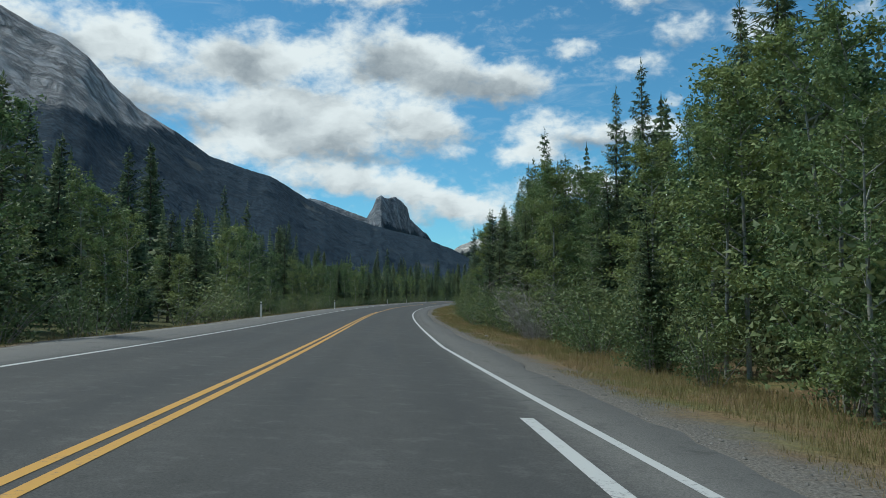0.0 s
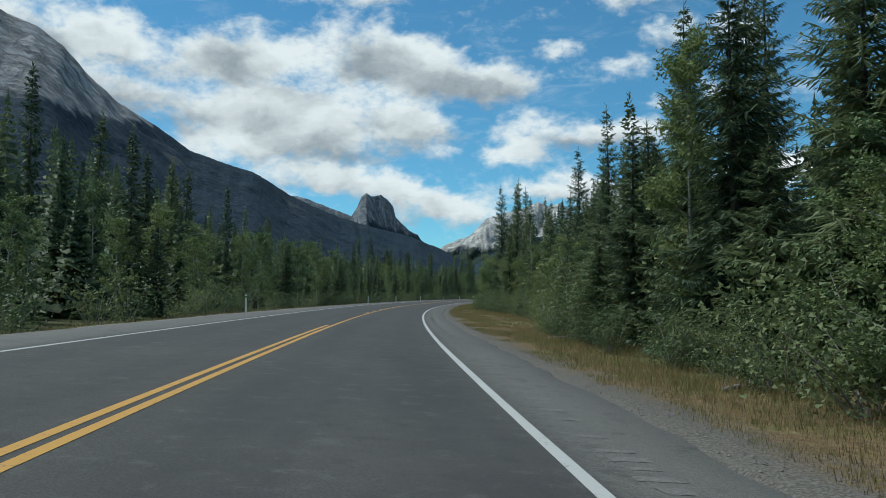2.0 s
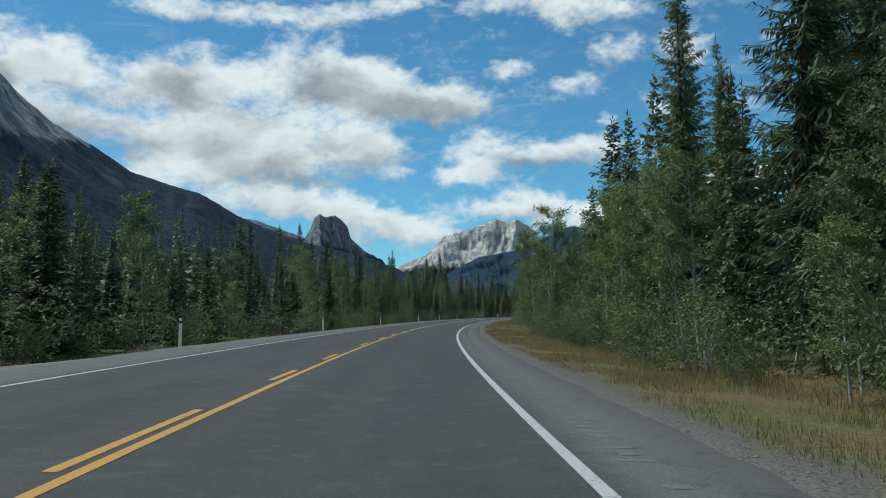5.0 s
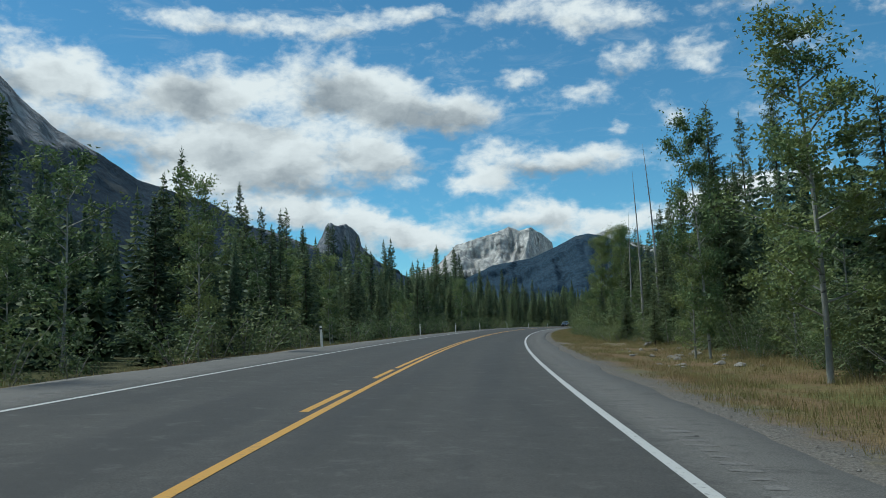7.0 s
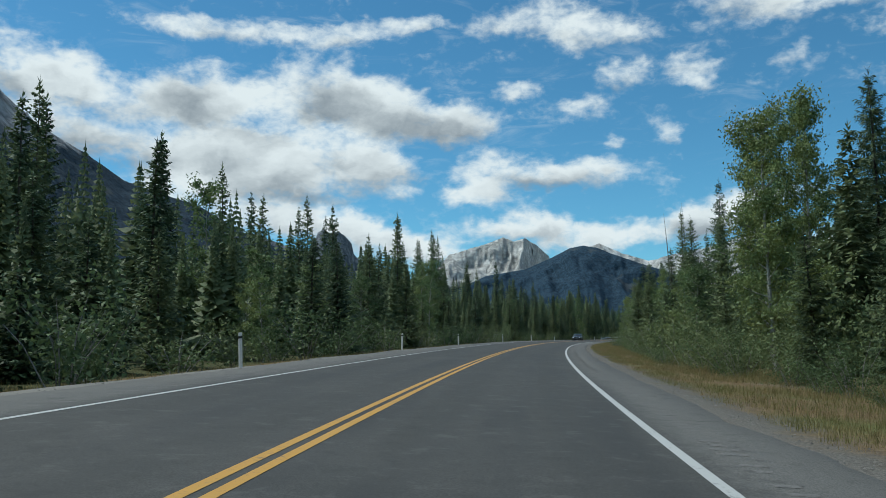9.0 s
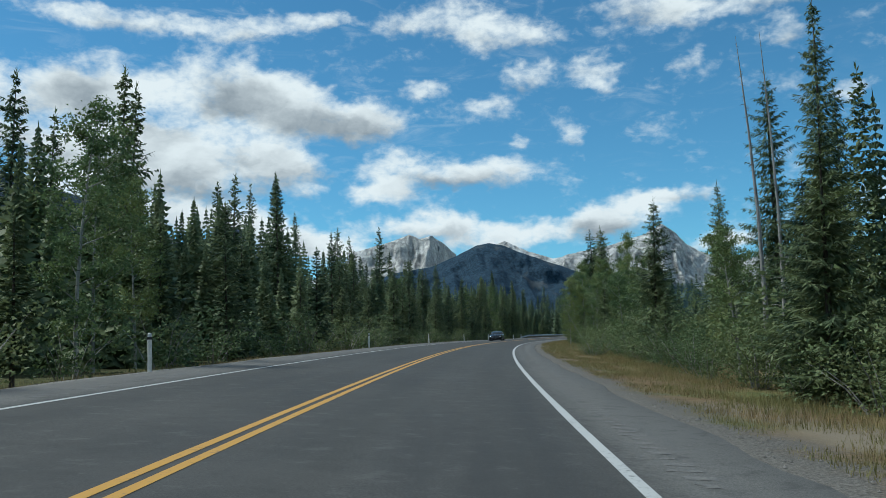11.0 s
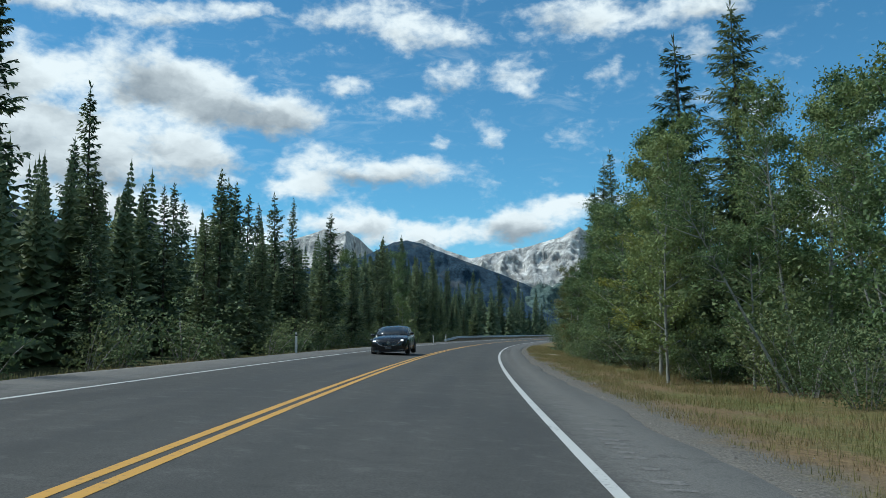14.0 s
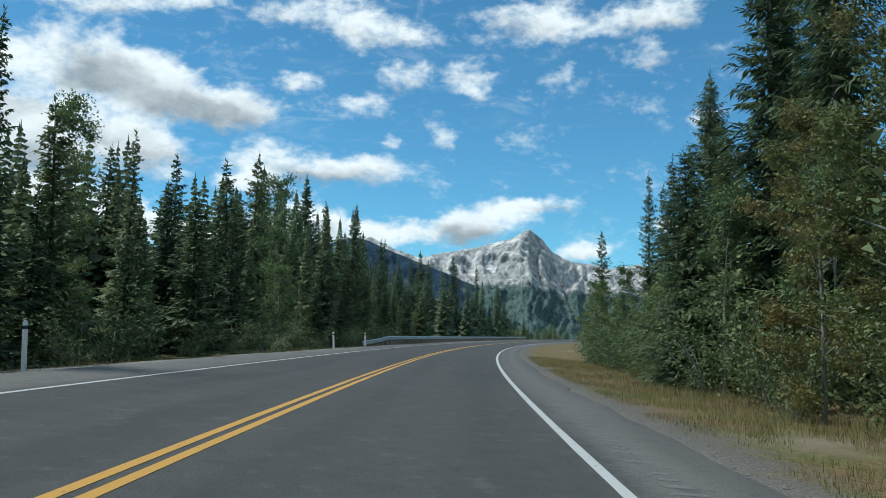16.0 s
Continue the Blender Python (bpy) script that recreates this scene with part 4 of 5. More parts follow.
SPRUCES_RIGHT_B = [
    (173, 24.7, 17.4), (175.4, 15, 10.4), (176.3, 19, 14.9), (181.8, 14.5, 18.8), (185.9, 16, 18), 
    (186.5, 24.1, 24), (190.1, 19.2, 16.8), (200.2, 15.8, 11.4), (219.4, 18, 13.2), (233.8, 24, 20.8), 
    (236.4, 12.5, 9), (236.7, 13, 6.5), (247.2, 11, 3.5), (251.9, 17, 11.3), (257.3, 14.6, 11.7), (263, 23, 19.3), 
    (264.8, 18, 13.7), (270.5, 16, 12), (276.9, 16, 10.8), (286.6, 26, 22), (291.7, 18, 13.5), (294.6, 19, 13.6), 
    (307.7, 15.5, 11.3), (309.8, 10, 3.4), (320.1, 16, 10.8), (325.9, 20, 10.7), (333.8, 18, 15.8), 
    (335.9, 14.7, 13.3), (342.6, 18, 11.9), (348.8, 17, 14.5)]
SPRUCES_RIGHT_C = [
    (364.3, 18, 11.3), (367.9, 12.6, 3.2), (420.7, 13.6, 15.4, 1.45), 
    (451.9, 13, 10.5), (461.9, 43.6, 18.7), (463.9, 13, 13.5), (466.9, 13, 13.7), (470, 14.2, 19.8), 
    (480.8, 14, 14.9), (484.2, 13, 11.3), (498.4, 14, 13.1), (521.8, 13, 11.8)]
ASPENS_LEFT_A = [
    (39.3, -12, 6.8), (43.3, -11, 5.6), (65.6, -9, 6.4), (72.1, -11, 7.6), (107.3, -12, 6.5), (114.7, -12, 6.3), 
    (128.1, -12, 6.3), (146, -12, 6.7), (153.5, -13, 7.4), (166.6, -13, 8.3), (173.4, -12, 6.4), 
    (190.9, -14.5, 8.6), (200.4, -12, 5.7), (229.5, -9, 7.2), (250.5, -13, 7), (258.9, -14, 7), (266.8, -15, 7.1), 
    (288.3, -11, 3.9), (293.4, -15, 9.2), (311.5, -11, 5.6), (468.6, -12.2, 9.7), (497.2, -12, 12.2)]
ASPENS_RIGHT_A = [
    (11.7, 9, 4.9), (19.8, 10, 6.3), (28.4, 11, 7.3), (40.8, 12, 8), (45.6, 13, 8.8), (48.6, 14, 9.1), 
    (52.3, 11, 9.3), (78.6, 10.5, 9), (108.8, 11, 3.8), (138.5, 12.5, 5.2), (156.4, 9.6, 3.2), (165.9, 10, 6.2), 
    (169.6, 10, 5.4), (181.8, 11, 7.5), (187.3, 11, 5.3), (198, 10, 8.4), (218.1, 10, 9), (231.2, 10, 5), 
    (285, 13, 11), (288, 13.8, 11.2), (296.9, 14, 12), (298.7, 9.5, 2.7), (320.8, 14, 5.3), (326, 15, 5.6), 
    (334, 14, 5.9), (363.4, 11, 5.4), (367.1, 12, 4.1), (393, 16.5, 3.6), (404.6, 12, 8.1), (407.3, 19.4, 8.7)]
ASPENS_RIGHT_B = [
    (408.6, 16.1, 13.2), (414.1, 9, 8), (417.7, 9.5, 8.8), (420.3, 11, 10.6), (426, 10.5, 11.8), (430.4, 10, 8.3), 
    (437, 11, 9.2), (440.3, 10.5, 9.9), (443.7, 10, 6.9), (449.8, 11, 11.5), (459.1, 15, 13.7), (464.1, 10, 6), 
    (487.6, 11, 5.6), (507.2, 11, 5.9)]
SPRUCES_RIGHT_D = [
    (22.5, 13, 12), (28.5, 14.5, 12.4), (17.5, 13.5, 11), (47.8, 11.5, 8.2), (163, 27.5, 20.3), (159, 27.5, 18.4), (177, 26.5, 19.2), (44.5, 11.8, 7.6), (77.2, 11, 10), (85, 12.5, 11.4), (79, 12.2, 11), (72, 13.7, 13.4),
    (414.5, 10.6, 4.8), (419, 10.3, 5.6), (424, 10, 5.2), (428.5, 10.1, 5.8), (434, 10.3, 6.2), (438.5, 10.2, 5), (446, 10, 5.4),
    (162, 11.8, 15.5), (159, 13.5, 15), (237.5, 12.5, 11.5),
    (425.8, 12.5, 15.6, 1.5), (473, 44.5, 19), (483.5, 44, 17), (479, 13.5, 14), (462.3, 12.6, 17.2, 1.3), (466.3, 12.2, 15.4, 1.35)]
ASPENS_RIGHT_C = [
    (13.5, 9.6, 6.4), (16.5, 10.8, 7.4), (19.5, 10.4, 7.6), (24, 11.5, 8.4), (40.5, 9.8, 8.6), (49.5, 10.2, 8.4), (55, 11.8, 9.8), (231, 10.4, 9.5), (283.4, 10.9, 9.8),
    (417, 13.8, 11), (411, 13, 9), (409.8, 17.5, 10.2), (405.8, 16.4, 8.6), (413.5, 15.2, 10), (416, 15.8, 11), (402.5, 15.5, 6.4)]
YELLOW_RIGHT_A = [
    (284.6, 11.2, 10.4), (423.5, 10.4, 8.0), (444, 11.4, 9.2), (433.0, 9.6, 6.0)]
# slender stems: along, offset, height, lean in degrees and its heading against the road's side (0 away from the road, 180 towards it)
STEMS_RIGHT_A = [
    (407.6, 10.7, 6.4, 30, 175), (411.0, 12.2, 8.6, 8, 180), (406.4, 12.8, 6.4, 9, 190), (409.2, 14.0, 7.4, 15, 170), (413.2, 11.6, 7.0, 5, 40),
    (162.5, 11.2, 5.6, 12, 10), (165.1, 13.2, 6.4, 6, 180), (166.0, 9.8, 5.6, 9, 185), (158.6, 12.0, 6.2, 5, 90), (171.0, 11.0, 6.4, 7, 200), (147.5, 11.5, 5.6, 8, 20), (151.6, 11.9, 6.0, 6, 160)]
SNAGS_LEFT_A = [
    (437.3, -15, 7.9)]
SNAGS_RIGHT_A = [
    (132.4, 13, 8.2), (163.6, 14, 5.8), (258.5, 13, 14), (263.5, 12.5, 13), (271.5, 12.5, 10.8), (341.3, 14, 14), (345.3, 16, 15.6)]
WILLOWS_RIGHT_A = [
    (42.7, 9.5, 3.3), (87.5, 10.5, 2), (91.8, 11, 2), (358.4, 8.5, 1.5), (361.6, 9, 2.1), (481.8, 12, 8.6),
    (39.5, 8.7, 2.7), (41.3, 9.0, 3.1), (44.2, 9.1, 2.8), (37.4, 8.6, 2.2), (89.5, 9.6, 1.6)]
RUST_RIGHT_A = [
    (452, 9, 6.7), (456, 9.5, 6.3)]

rng = random.Random(12)
SPRUCE_KINDS = [spruce_meshes(100 + i, (0.9, 1.0, 1.15, 0.82, 1.05, 0.95, 1.2)[i], (0.04, 0.03, 0.05, 0.12, 0.03, 0.16, 0.04)[i]) for i in range(7)]
SPRUCE_NEAR = [spruce_meshes(150 + i, (0.95, 1.05, 1.15, 0.85, 1.0)[i], (0.04, 0.03, 0.07, 0.14, 0.05)[i], True) for i in range(5)]
SPRUCE_OLD = [spruce_meshes(170 + i, (0.95, 1.1, 1.0, 0.9, 1.05)[i], (0.10, 0.16, 0.06, 0.20, 0.13)[i], True) for i in range(5)]
ASPEN_KINDS = [aspen_meshes(200 + i, None, 7200, (0.05, 0.12, 0.04, 0.2, 0.07)[i], (1.0, 0.85, 1.15, 0.9, 1.1)[i], 0.074) for i in range(5)]
ASPEN_FAR = [aspen_meshes(220 + i, None, 3600, (0.05, 0.12, 0.06, 0.16)[i], (1.0, 0.85, 1.2, 1.0)[i], 0.10) for i in range(4)]
ASPEN_TALL = [aspen_meshes(240 + i, None, 10000, (0.05, 0.09, 0.04)[i], (0.82, 0.9, 0.75)[i], 0.064) for i in range(3)]
STEM_KINDS = [aspen_meshes(260 + i, None, 3800, (0.5, 0.42, 0.55)[i], 0.8, 0.058) for i in range(3)]
YELLOW_KINDS = [aspen_meshes(280 + i, YELLOW_LEAF, 11000, (0.05, 0.1)[i], 0.95, 0.058) for i in range(2)]
RUST_KINDS = [aspen_meshes(300 + i, RUST_LEAF, 15000, 0.04, 1.2, 0.062) for i in range(2)]
WILLOW_KINDS = [shrub_meshes(400 + i, WILLOW_LEAF, 3000, 11, None, 0.043) for i in range(4)]
WILLOW_SHADE = [shrub_meshes(420 + i, WILLOW_LEAF, 1500, 9, None, 0.055) for i in range(3)]
WILLOW_LOW = [shrub_meshes(430 + i, WILLOW_LEAF, 850, 8, None, 0.072) for i in range(3)]
BRUSH_KINDS = [shrub_meshes(450 + i, WILLOW_LEAF, 0, 26) for i in range(2)]
SNAG_KINDS = [snag_meshes(500, 0.22), snag_meshes(501, 0.08), snag_meshes(502, -0.15)]
taken = []


def free(s, o, gap):
    return all(abs(s - a) > gap or abs(o - b) > gap for a, b in taken)


def spruce(s, o, h, wide=1.0):
    taken.append((s, o))
    w = (h * rng.uniform(0.88, 1.12) + 1.2) * float(np.interp(h, [7, 10, 13, 18], [1.15, 1.0, 0.84, 0.78])) * wide
    side_word = "dense forest edge" if abs(o) > 15 else "forest edge by the verge"
    size_word = "tall dark" if h > 13 else ("young" if h < 6 else "dark green")
    grown("spruce_tree", rng.choice((SPRUCE_OLD if h > 11 else SPRUCE_NEAR) if o > 0 and s < 500 else SPRUCE_KINDS), 16.0, spot(s, o, -0.05), h, w, rng.uniform(0, 6.28),
          f"{size_word} narrow spruce tree at the {side_word}", "spruce tree", "spruce trees along the road")


def aspen(s, o, h, kinds=None, label="leafy green aspen tree with a pale trunk"):
    taken.append((s, o))
    grown("aspen_tree", rng.choice(kinds or ((ASPEN_TALL if h > 8.5 else ASPEN_KINDS) if o > 0 or o > -12.6 and h > 7 else ASPEN_FAR)), 10.0, spot(s, o, -0.05), h, (h * rng.uniform(0.85, 1.1) + 1.2) * (0.86 if h > 9 else 1.0), rng.uniform(0, 6.28),
          label, "aspen tree", "aspens along the road")


def shrub(s, o, h, kinds=None, label="green willow shrub at the forest edge"):
    grown("willow_shrub", rng.choice(kinds or WILLOW_KINDS), 2.5, spot(s, o, -0.05), h, h * rng.uniform(0.95, 1.35), rng.uniform(0, 6.28),
          label, "shrub", "shrubs along the forest edge")


for name_list in (SPRUCES_LEFT_A, SPRUCES_LEFT_B, SPRUCES_LEFT_C, SPRUCES_LEFT_D, SPRUCES_RIGHT_A, SPRUCES_RIGHT_B, SPRUCES_RIGHT_C, SPRUCES_RIGHT_D):
    for s, o, h, *wide in name_list:
        spruce(s, o, h, *wide)
for name_list in (ASPENS_LEFT_A, ASPENS_RIGHT_A, ASPENS_RIGHT_B, ASPENS_RIGHT_C):
    for s, o, h in name_list:
        aspen(s, o, h)
for s, o, h in YELLOW_RIGHT_A:
    aspen(s, o, h, YELLOW_KINDS, "aspen tree with leaves turning yellow")
for i, (s, o, h, tilt, heading) in enumerate(STEMS_RIGHT_A):
    taken.append((s, o))
    grown("aspen_tree", STEM_KINDS[i % 3], 10.0, spot(s, o, -0.05), h, h * 0.7 + 1.5, i * 1.9, "slender aspen with a bare pale leaning stem" if tilt > 9 else "slender aspen with a bare pale stem",
          "aspen tree", "aspens along the road", radians(tilt), radians(heading) - road_frame(s)[3])
for s, o, h in RUST_RIGHT_A:
    aspen(s, o, h, RUST_KINDS, "aspen tree with rust-orange autumn leaves")
for i, (s, o, h) in enumerate([q for q in SNAGS_LEFT_A + SNAGS_RIGHT_A if q[2] < 21]):
    grown("dead_tree", SNAG_KINDS[i % 3], 12.0, spot(s, o, -0.05), h, min(h, 12.0) * 0.9, rng.uniform(-0.3, 0.3) + math.pi,
          "bare grey dead tree trunk with broken twigs", "dead tree", "dead trees in the forest")
for s, o, h in [q for q in WILLOWS_RIGHT_A if q[2] < 5]:
    shrub(s, o, h, BRUSH_KINDS if s < 130 else None, "bare grey willow brush" if s < 130 else "tall green willow shrub at the verge")

# the belts between: younger trees and shrubs along both forest edges


def verge_edge(s):
    """Where the wood begins beside the near lane."""
    return 0.8 * noise.noise((s * 0.06, 1.0, 4.0)) + float(np.interp(
        s, [0, 15, 32, 50, 62, 95, 105, 136, 150, 162, 186, 212, 224, 246, 262, 300, 330, 350, 368, 379, 384, 389, 396, 408, 440, 470, 520, 575],
        [7.5, 8.0, 8.4, 7.3, 7.4, 8.4, 11.0, 11.0, 9.4, 8.2, 8.6, 9.4, 11.4, 11.4, 9.2, 8.2, 8.4, 9.4, 10.0, 12.8, 13.4, 13.4, 10.6, 9.8, 8.4, 8.5, 9.6, 10.7]))


s = -6.0
while s < 560:
    o = -rng.uniform(9.0, 12.5)
    if free(s, o, 1.5):
        h = rng.uniform(3.2, 6.8) * (1.0 if s < 290 else 1.25)
        if rng.random() < (0.5 if s < 300 else 0.88):
            spruce(s, o, h)
        else:
            aspen(s, o, h * 1.05, None, "young aspen in the shaded thicket by the shoulder")
    s += rng.uniform(2.6, 4.4)
s = 2.0
while s < 500:
    o = verge_edge(s) + rng.uniform(0.8, 3.4)
    if free(s, o, 1.4) and not 370 < s < 400:
        if rng.random() < 0.5:
            spruce(s, o, rng.uniform(3.0, 8.0))
        else:
            aspen(s, o, rng.uniform(3.4, 6.6) * (0.8 if 215 < s < 400 else 1.0))
    s += rng.uniform(2.8, 4.8)
second_row = []
s = 6.0
while s < 505:
    o = verge_edge(s) + rng.uniform(4.0, 7.5)
    top = float(np.interp(s, [0, 40, 60, 95, 130, 145, 195, 215, 260, 290, 340, 355, 395, 420, 505], [9, 11, 13, 13, 8, 11, 13, 9, 8, 9, 9, 5, 6, 12, 13]))
    if free(s, o, 1.6) and not 348 < s < 406:
        second_row.append((spot(s, o, -0.1), top * rng.uniform(0.7, 1.08)))
    s += rng.uniform(2.8, 4.6)
for i in range(118):
    s = -4 + i * 4.6 + rng.uniform(-1.5, 1.5)
    shrub(s, -rng.uniform(7.9, 9.6), rng.uniform(1.5, 2.9), WILLOW_LOW, "low willow shrub in the shade beside the gravel shoulder")
for i in range(150):
    s = 4 + i * 3.3 + rng.uniform(-1.2, 1.2)
    h = rng.uniform(0.9, 2.7) * (1.15 if s < 70 or s > 430 else 0.95)
    if 368 < s < 390:
        continue
    shrub(s, verge_edge(s) + h * 0.45, h, None, "green willow shrub at the edge of the grass verge")
under_edge = []
for i in range(110):
    s = 4 + i * 4.4 + rng.uniform(-1.8, 1.8)
    if not 374 < s < 392:
        under_edge.append((spot(s, verge_edge(s) + rng.uniform(2.0, 3.6), -0.05), rng.uniform(2.4, 4.0)))
for i in range(26):
    s = 366 + i * 1.3 + rng.uniform(-0.5, 0.5)
    shrub(s, verge_edge(s) + rng.uniform(2.6, 5.0), rng.uniform(1.6, 2.8), None, "tall leafy shrub behind the marker sign")

# the depth of the forest: uncounted plain spruces behind the edges


def plain_spruce(seed, whorls, arms):
    """A spruce 12 m high of few, broad fronds, for the depth of the forest."""
    r = random.Random(seed)
    v, f = [], []
    for q in range(whorls):
        t = 0.03 + 0.95 * (1 - (1 - q / whorls) ** 1.2)
        reach = 12 * 0.19 * (1 - t) ** 1.02 * r.uniform(0.7, 1.2) + 0.07
        turn = r.uniform(0, 6.28)
        for i in range(arms):
            a = turn + 6.283 * i / arms + r.uniform(-0.3, 0.3)
            ln = reach * r.uniform(0.7, 1.2)
            out, sd = Vector((math.cos(a), math.sin(a), 0)), Vector((-math.sin(a), math.cos(a), 0))
            p = Vector((0, 0, 12 * t))
            dip = ln * (-0.45 + 0.8 * t + r.uniform(-0.1, 0.1))
            j = len(v)
            tent = dip * 0.7 - 0.08 - 0.20 * ln
            v += [p + Vector((0, 0, 0.25)), p + out * ln * 0.6 + sd * ln * 0.36 + Vector((0, 0, tent)), p + out * ln + Vector((0, 0, dip)),
                  p + out * ln * 0.55 - sd * ln * 0.36 + Vector((0, 0, tent))]
            f += [(j, j + 1, j + 2), (j, j + 2, j + 3)]
    j = len(v)
    v += [Vector((0.09, 0, 11.2)), Vector((-0.06, 0.07, 11.2)), Vector((-0.04, -0.08, 11.2)), Vector((0, 0, 12.2))]
    f += [(j, j + 1, j + 3), (j + 1, j + 2, j + 3), (j + 2, j, j + 3)]
    return np.array([tuple(x) for x in v]), f


def full_spruce(k):
    """The crown of a full spruce, brought to 12 m, as plain lists."""
    return crown_lists(SPRUCE_KINDS[k][1], 0.75)


def crown_lists(me, scale):
    co = np.array([tuple(x.co) for x in me.vertices]) * scale
    return co, [tuple(q.vertices) for q in me.polygons]


def forest(name, spots, label, whorls=24, arms=5, full=False, kinds=None, mat=None):
    kinds = kinds or ([full_spruce(i) for i in range(7)] if full else [plain_spruce(900 + i, whorls, arms) for i in range(6)])
    r = random.Random(77)
    verts, faces = [], []
    for p, h in spots:
        v, f = r.choice(kinds)
        a, w = r.uniform(0, 6.28), h / 12 * r.uniform(0.8, 1.25)
        c, sn = math.cos(a) * w, math.sin(a) * w
        j = len(verts)
        verts.extend(zip((v[:, 0] * c - v[:, 1] * sn + p.x).tolist(), (v[:, 0] * sn + v[:, 1] * c + p.y).tolist(), (v[:, 2] * (h / 12) + p.z).tolist()))
        faces.extend([tuple(j + i for i in t) for t in f])
    return tagged(new(name, mesh_from(name, verts, faces, mat or SPRUCE_LEAF)), label, name, kind="stuff")


def forest_spots(count, lo_s, hi_s, lo_o, hi_o, lo_h, hi_h):
    res = []
    for _ in range(count):
        s, o = rng.uniform(lo_s, hi_s), rng.uniform(lo_o, hi_o)
        res.append((spot(s, o, -0.1), rng.uniform(lo_h, hi_h) * (0.8 + 0.35 * rng.random())))
    return res


def crest(s, o):
    """The usual height of the edge trees near s, carried back to the offset o."""
    hs = [h * 18 / abs(q) for p, q, h in TALL if abs(p - s) < 16 and o * q > 0]
    return min(17.0, (sum(hs) / len(hs) if hs else 10.0) * abs(o) / 18)


def clearing(s, o):
    """The open stretch behind the marker sign, with low wood beyond it."""
    return o > 0 and 352 < s < 434 and o < 38


def depth_spots(count, lo_s, hi_s, lo_o, hi_o, lo_f, hi_f):
    res = []
    for _ in range(count):
        s, o = rng.uniform(lo_s, hi_s), rng.uniform(lo_o, hi_o)
        if not clearing(s, o):
            low = 0.55 if o > 20 and 340 < s < 470 else 1.0
            res.append((spot(s, o, -0.1), crest(s, o) * rng.uniform(lo_f, hi_f) * low))
    return res


TALL = [q[:3] for part_list in (SPRUCES_LEFT_A, SPRUCES_LEFT_B, SPRUCES_LEFT_C, SPRUCES_LEFT_D, SPRUCES_RIGHT_A, SPRUCES_RIGHT_B, SPRUCES_RIGHT_C) for q in part_list if q[2] > 7]
forest("thicket", under_edge, "leafy undergrowth inside the forest edge", kinds=[crown_lists(q[1], 4.8) for q in WILLOW_SHADE], mat=WILLOW_LEAF)
forest("forest", second_row, "second row of spruces inside the forest edge", full=True)
forest("forest", depth_spots(150, 20, 270, -18, -12.5, 0.50, 0.80), "shaded spruce thicket beside the road", 34, 6)
forest("forest", depth_spots(215, 270, 555, -19, -12, 0.55, 0.92), "close dark spruce thicket beside the road", 34, 6)
forest("forest", depth_spots(400, -20, 560, -30, -17, 0.55, 0.88), "close-set spruces behind the far edge of the road", 26, 5)
forest("forest", depth_spots(400, -30, 560, -60, -28, 0.55, 0.85), "dense dark spruce forest behind the far edge")
forest("forest", depth_spots(380, -10, 520, 16, 30, 0.6, 0.9), "close-set spruces behind the near edge of the road", 26, 5)
forest("forest", depth_spots(330, -10, 520, 26, 60, 0.6, 0.85), "dense dark spruce forest behind the near edge")
forest("forest", forest_spots(190, 555, 655, -45, -11, 9, 12.5), "tall spruces along the outside of the bend", 30, 5)
forest("forest", forest_spots(240, 650, 780, -70, -10, 4, 7), "spruce forest along the bend further on")
forest("forest", forest_spots(160, 510, 740, 12, 45, 5, 9), "spruce forest on the inside of the bend")
forest("forest", forest_spots(700, 760, 1500, -260, 160, 5, 8), "far spruce forest on the valley floor", 9, 4)

# ------------------------------------------------------------ roadside furniture


def bm_box(bm, x0, x1, y0, y1, z0, z1, bevel=0.0):
    r = bmesh.ops.create_cube(bm, size=1.0)
    for v in r["verts"]:
        v.co = Vector(((x0 + x1) / 2 + v.co.x * (x1 - x0), (y0 + y1) / 2 + v.co.y * (y1 - y0), (z0 + z1) / 2 + v.co.z * (z1 - z0)))
    if bevel:
        bmesh.ops.bevel(bm, geom=list({e for v in r["verts"] for e in v.link_edges}), offset=bevel, segments=2, affect="EDGES")


def delineator():
    """White flexible marker post with a black band and a small reflector; 1 m high."""
    root = new("marker_post")
    bm = bmesh.new()
    n = 12
    for z, k_ in ((-0.25, 1.0), (0.9, 1.0), (0.985, 0.9), (1.0, 0.6)):
        for i in range(n):
            a = 2 * math.pi * i / n
            bm.verts.new((0.058 * k_ * math.cos(a), 0.034 * k_ * math.sin(a), z))
    bm.verts.ensure_lookup_table()
    for r in range(3):
        for i in range(n):
            bm.faces.new([bm.verts[r * n + i], bm.verts[r * n + (i + 1) % n], bm.verts[(r + 1) * n + (i + 1) % n], bm.verts[(r + 1) * n + i]])
    bm.faces.new([bm.verts[3 * n + i] for i in range(n)])
    part("post", bm, POST_WHITE, root)
    bm = bmesh.new()
    for z in (0.83, 0.9):
        for i in range(n):
            a = 2 * math.pi * i / n
            bm.verts.new((0.061 * math.cos(a), 0.037 * math.sin(a), z))
    bm.verts.ensure_lookup_table()
    for i in range(n):
        bm.faces.new([bm.verts[i], bm.verts[(i + 1) % n], bm.verts[n + (i + 1) % n], bm.verts[n + i]])
    part("band", bm, POST_BLACK, root, "black band near the top")
    return tagged(root, "white marker post with a black band on the gravel shoulder", "marker post", "marker posts along the road")


POSTS = [54.0, 103.5, 171.7, 203.6, 237.8, 274.6, 301.4, 326.9, 362.4, 394.8, 426.4, 455.2, 489.5, 501.0]
first = delineator()
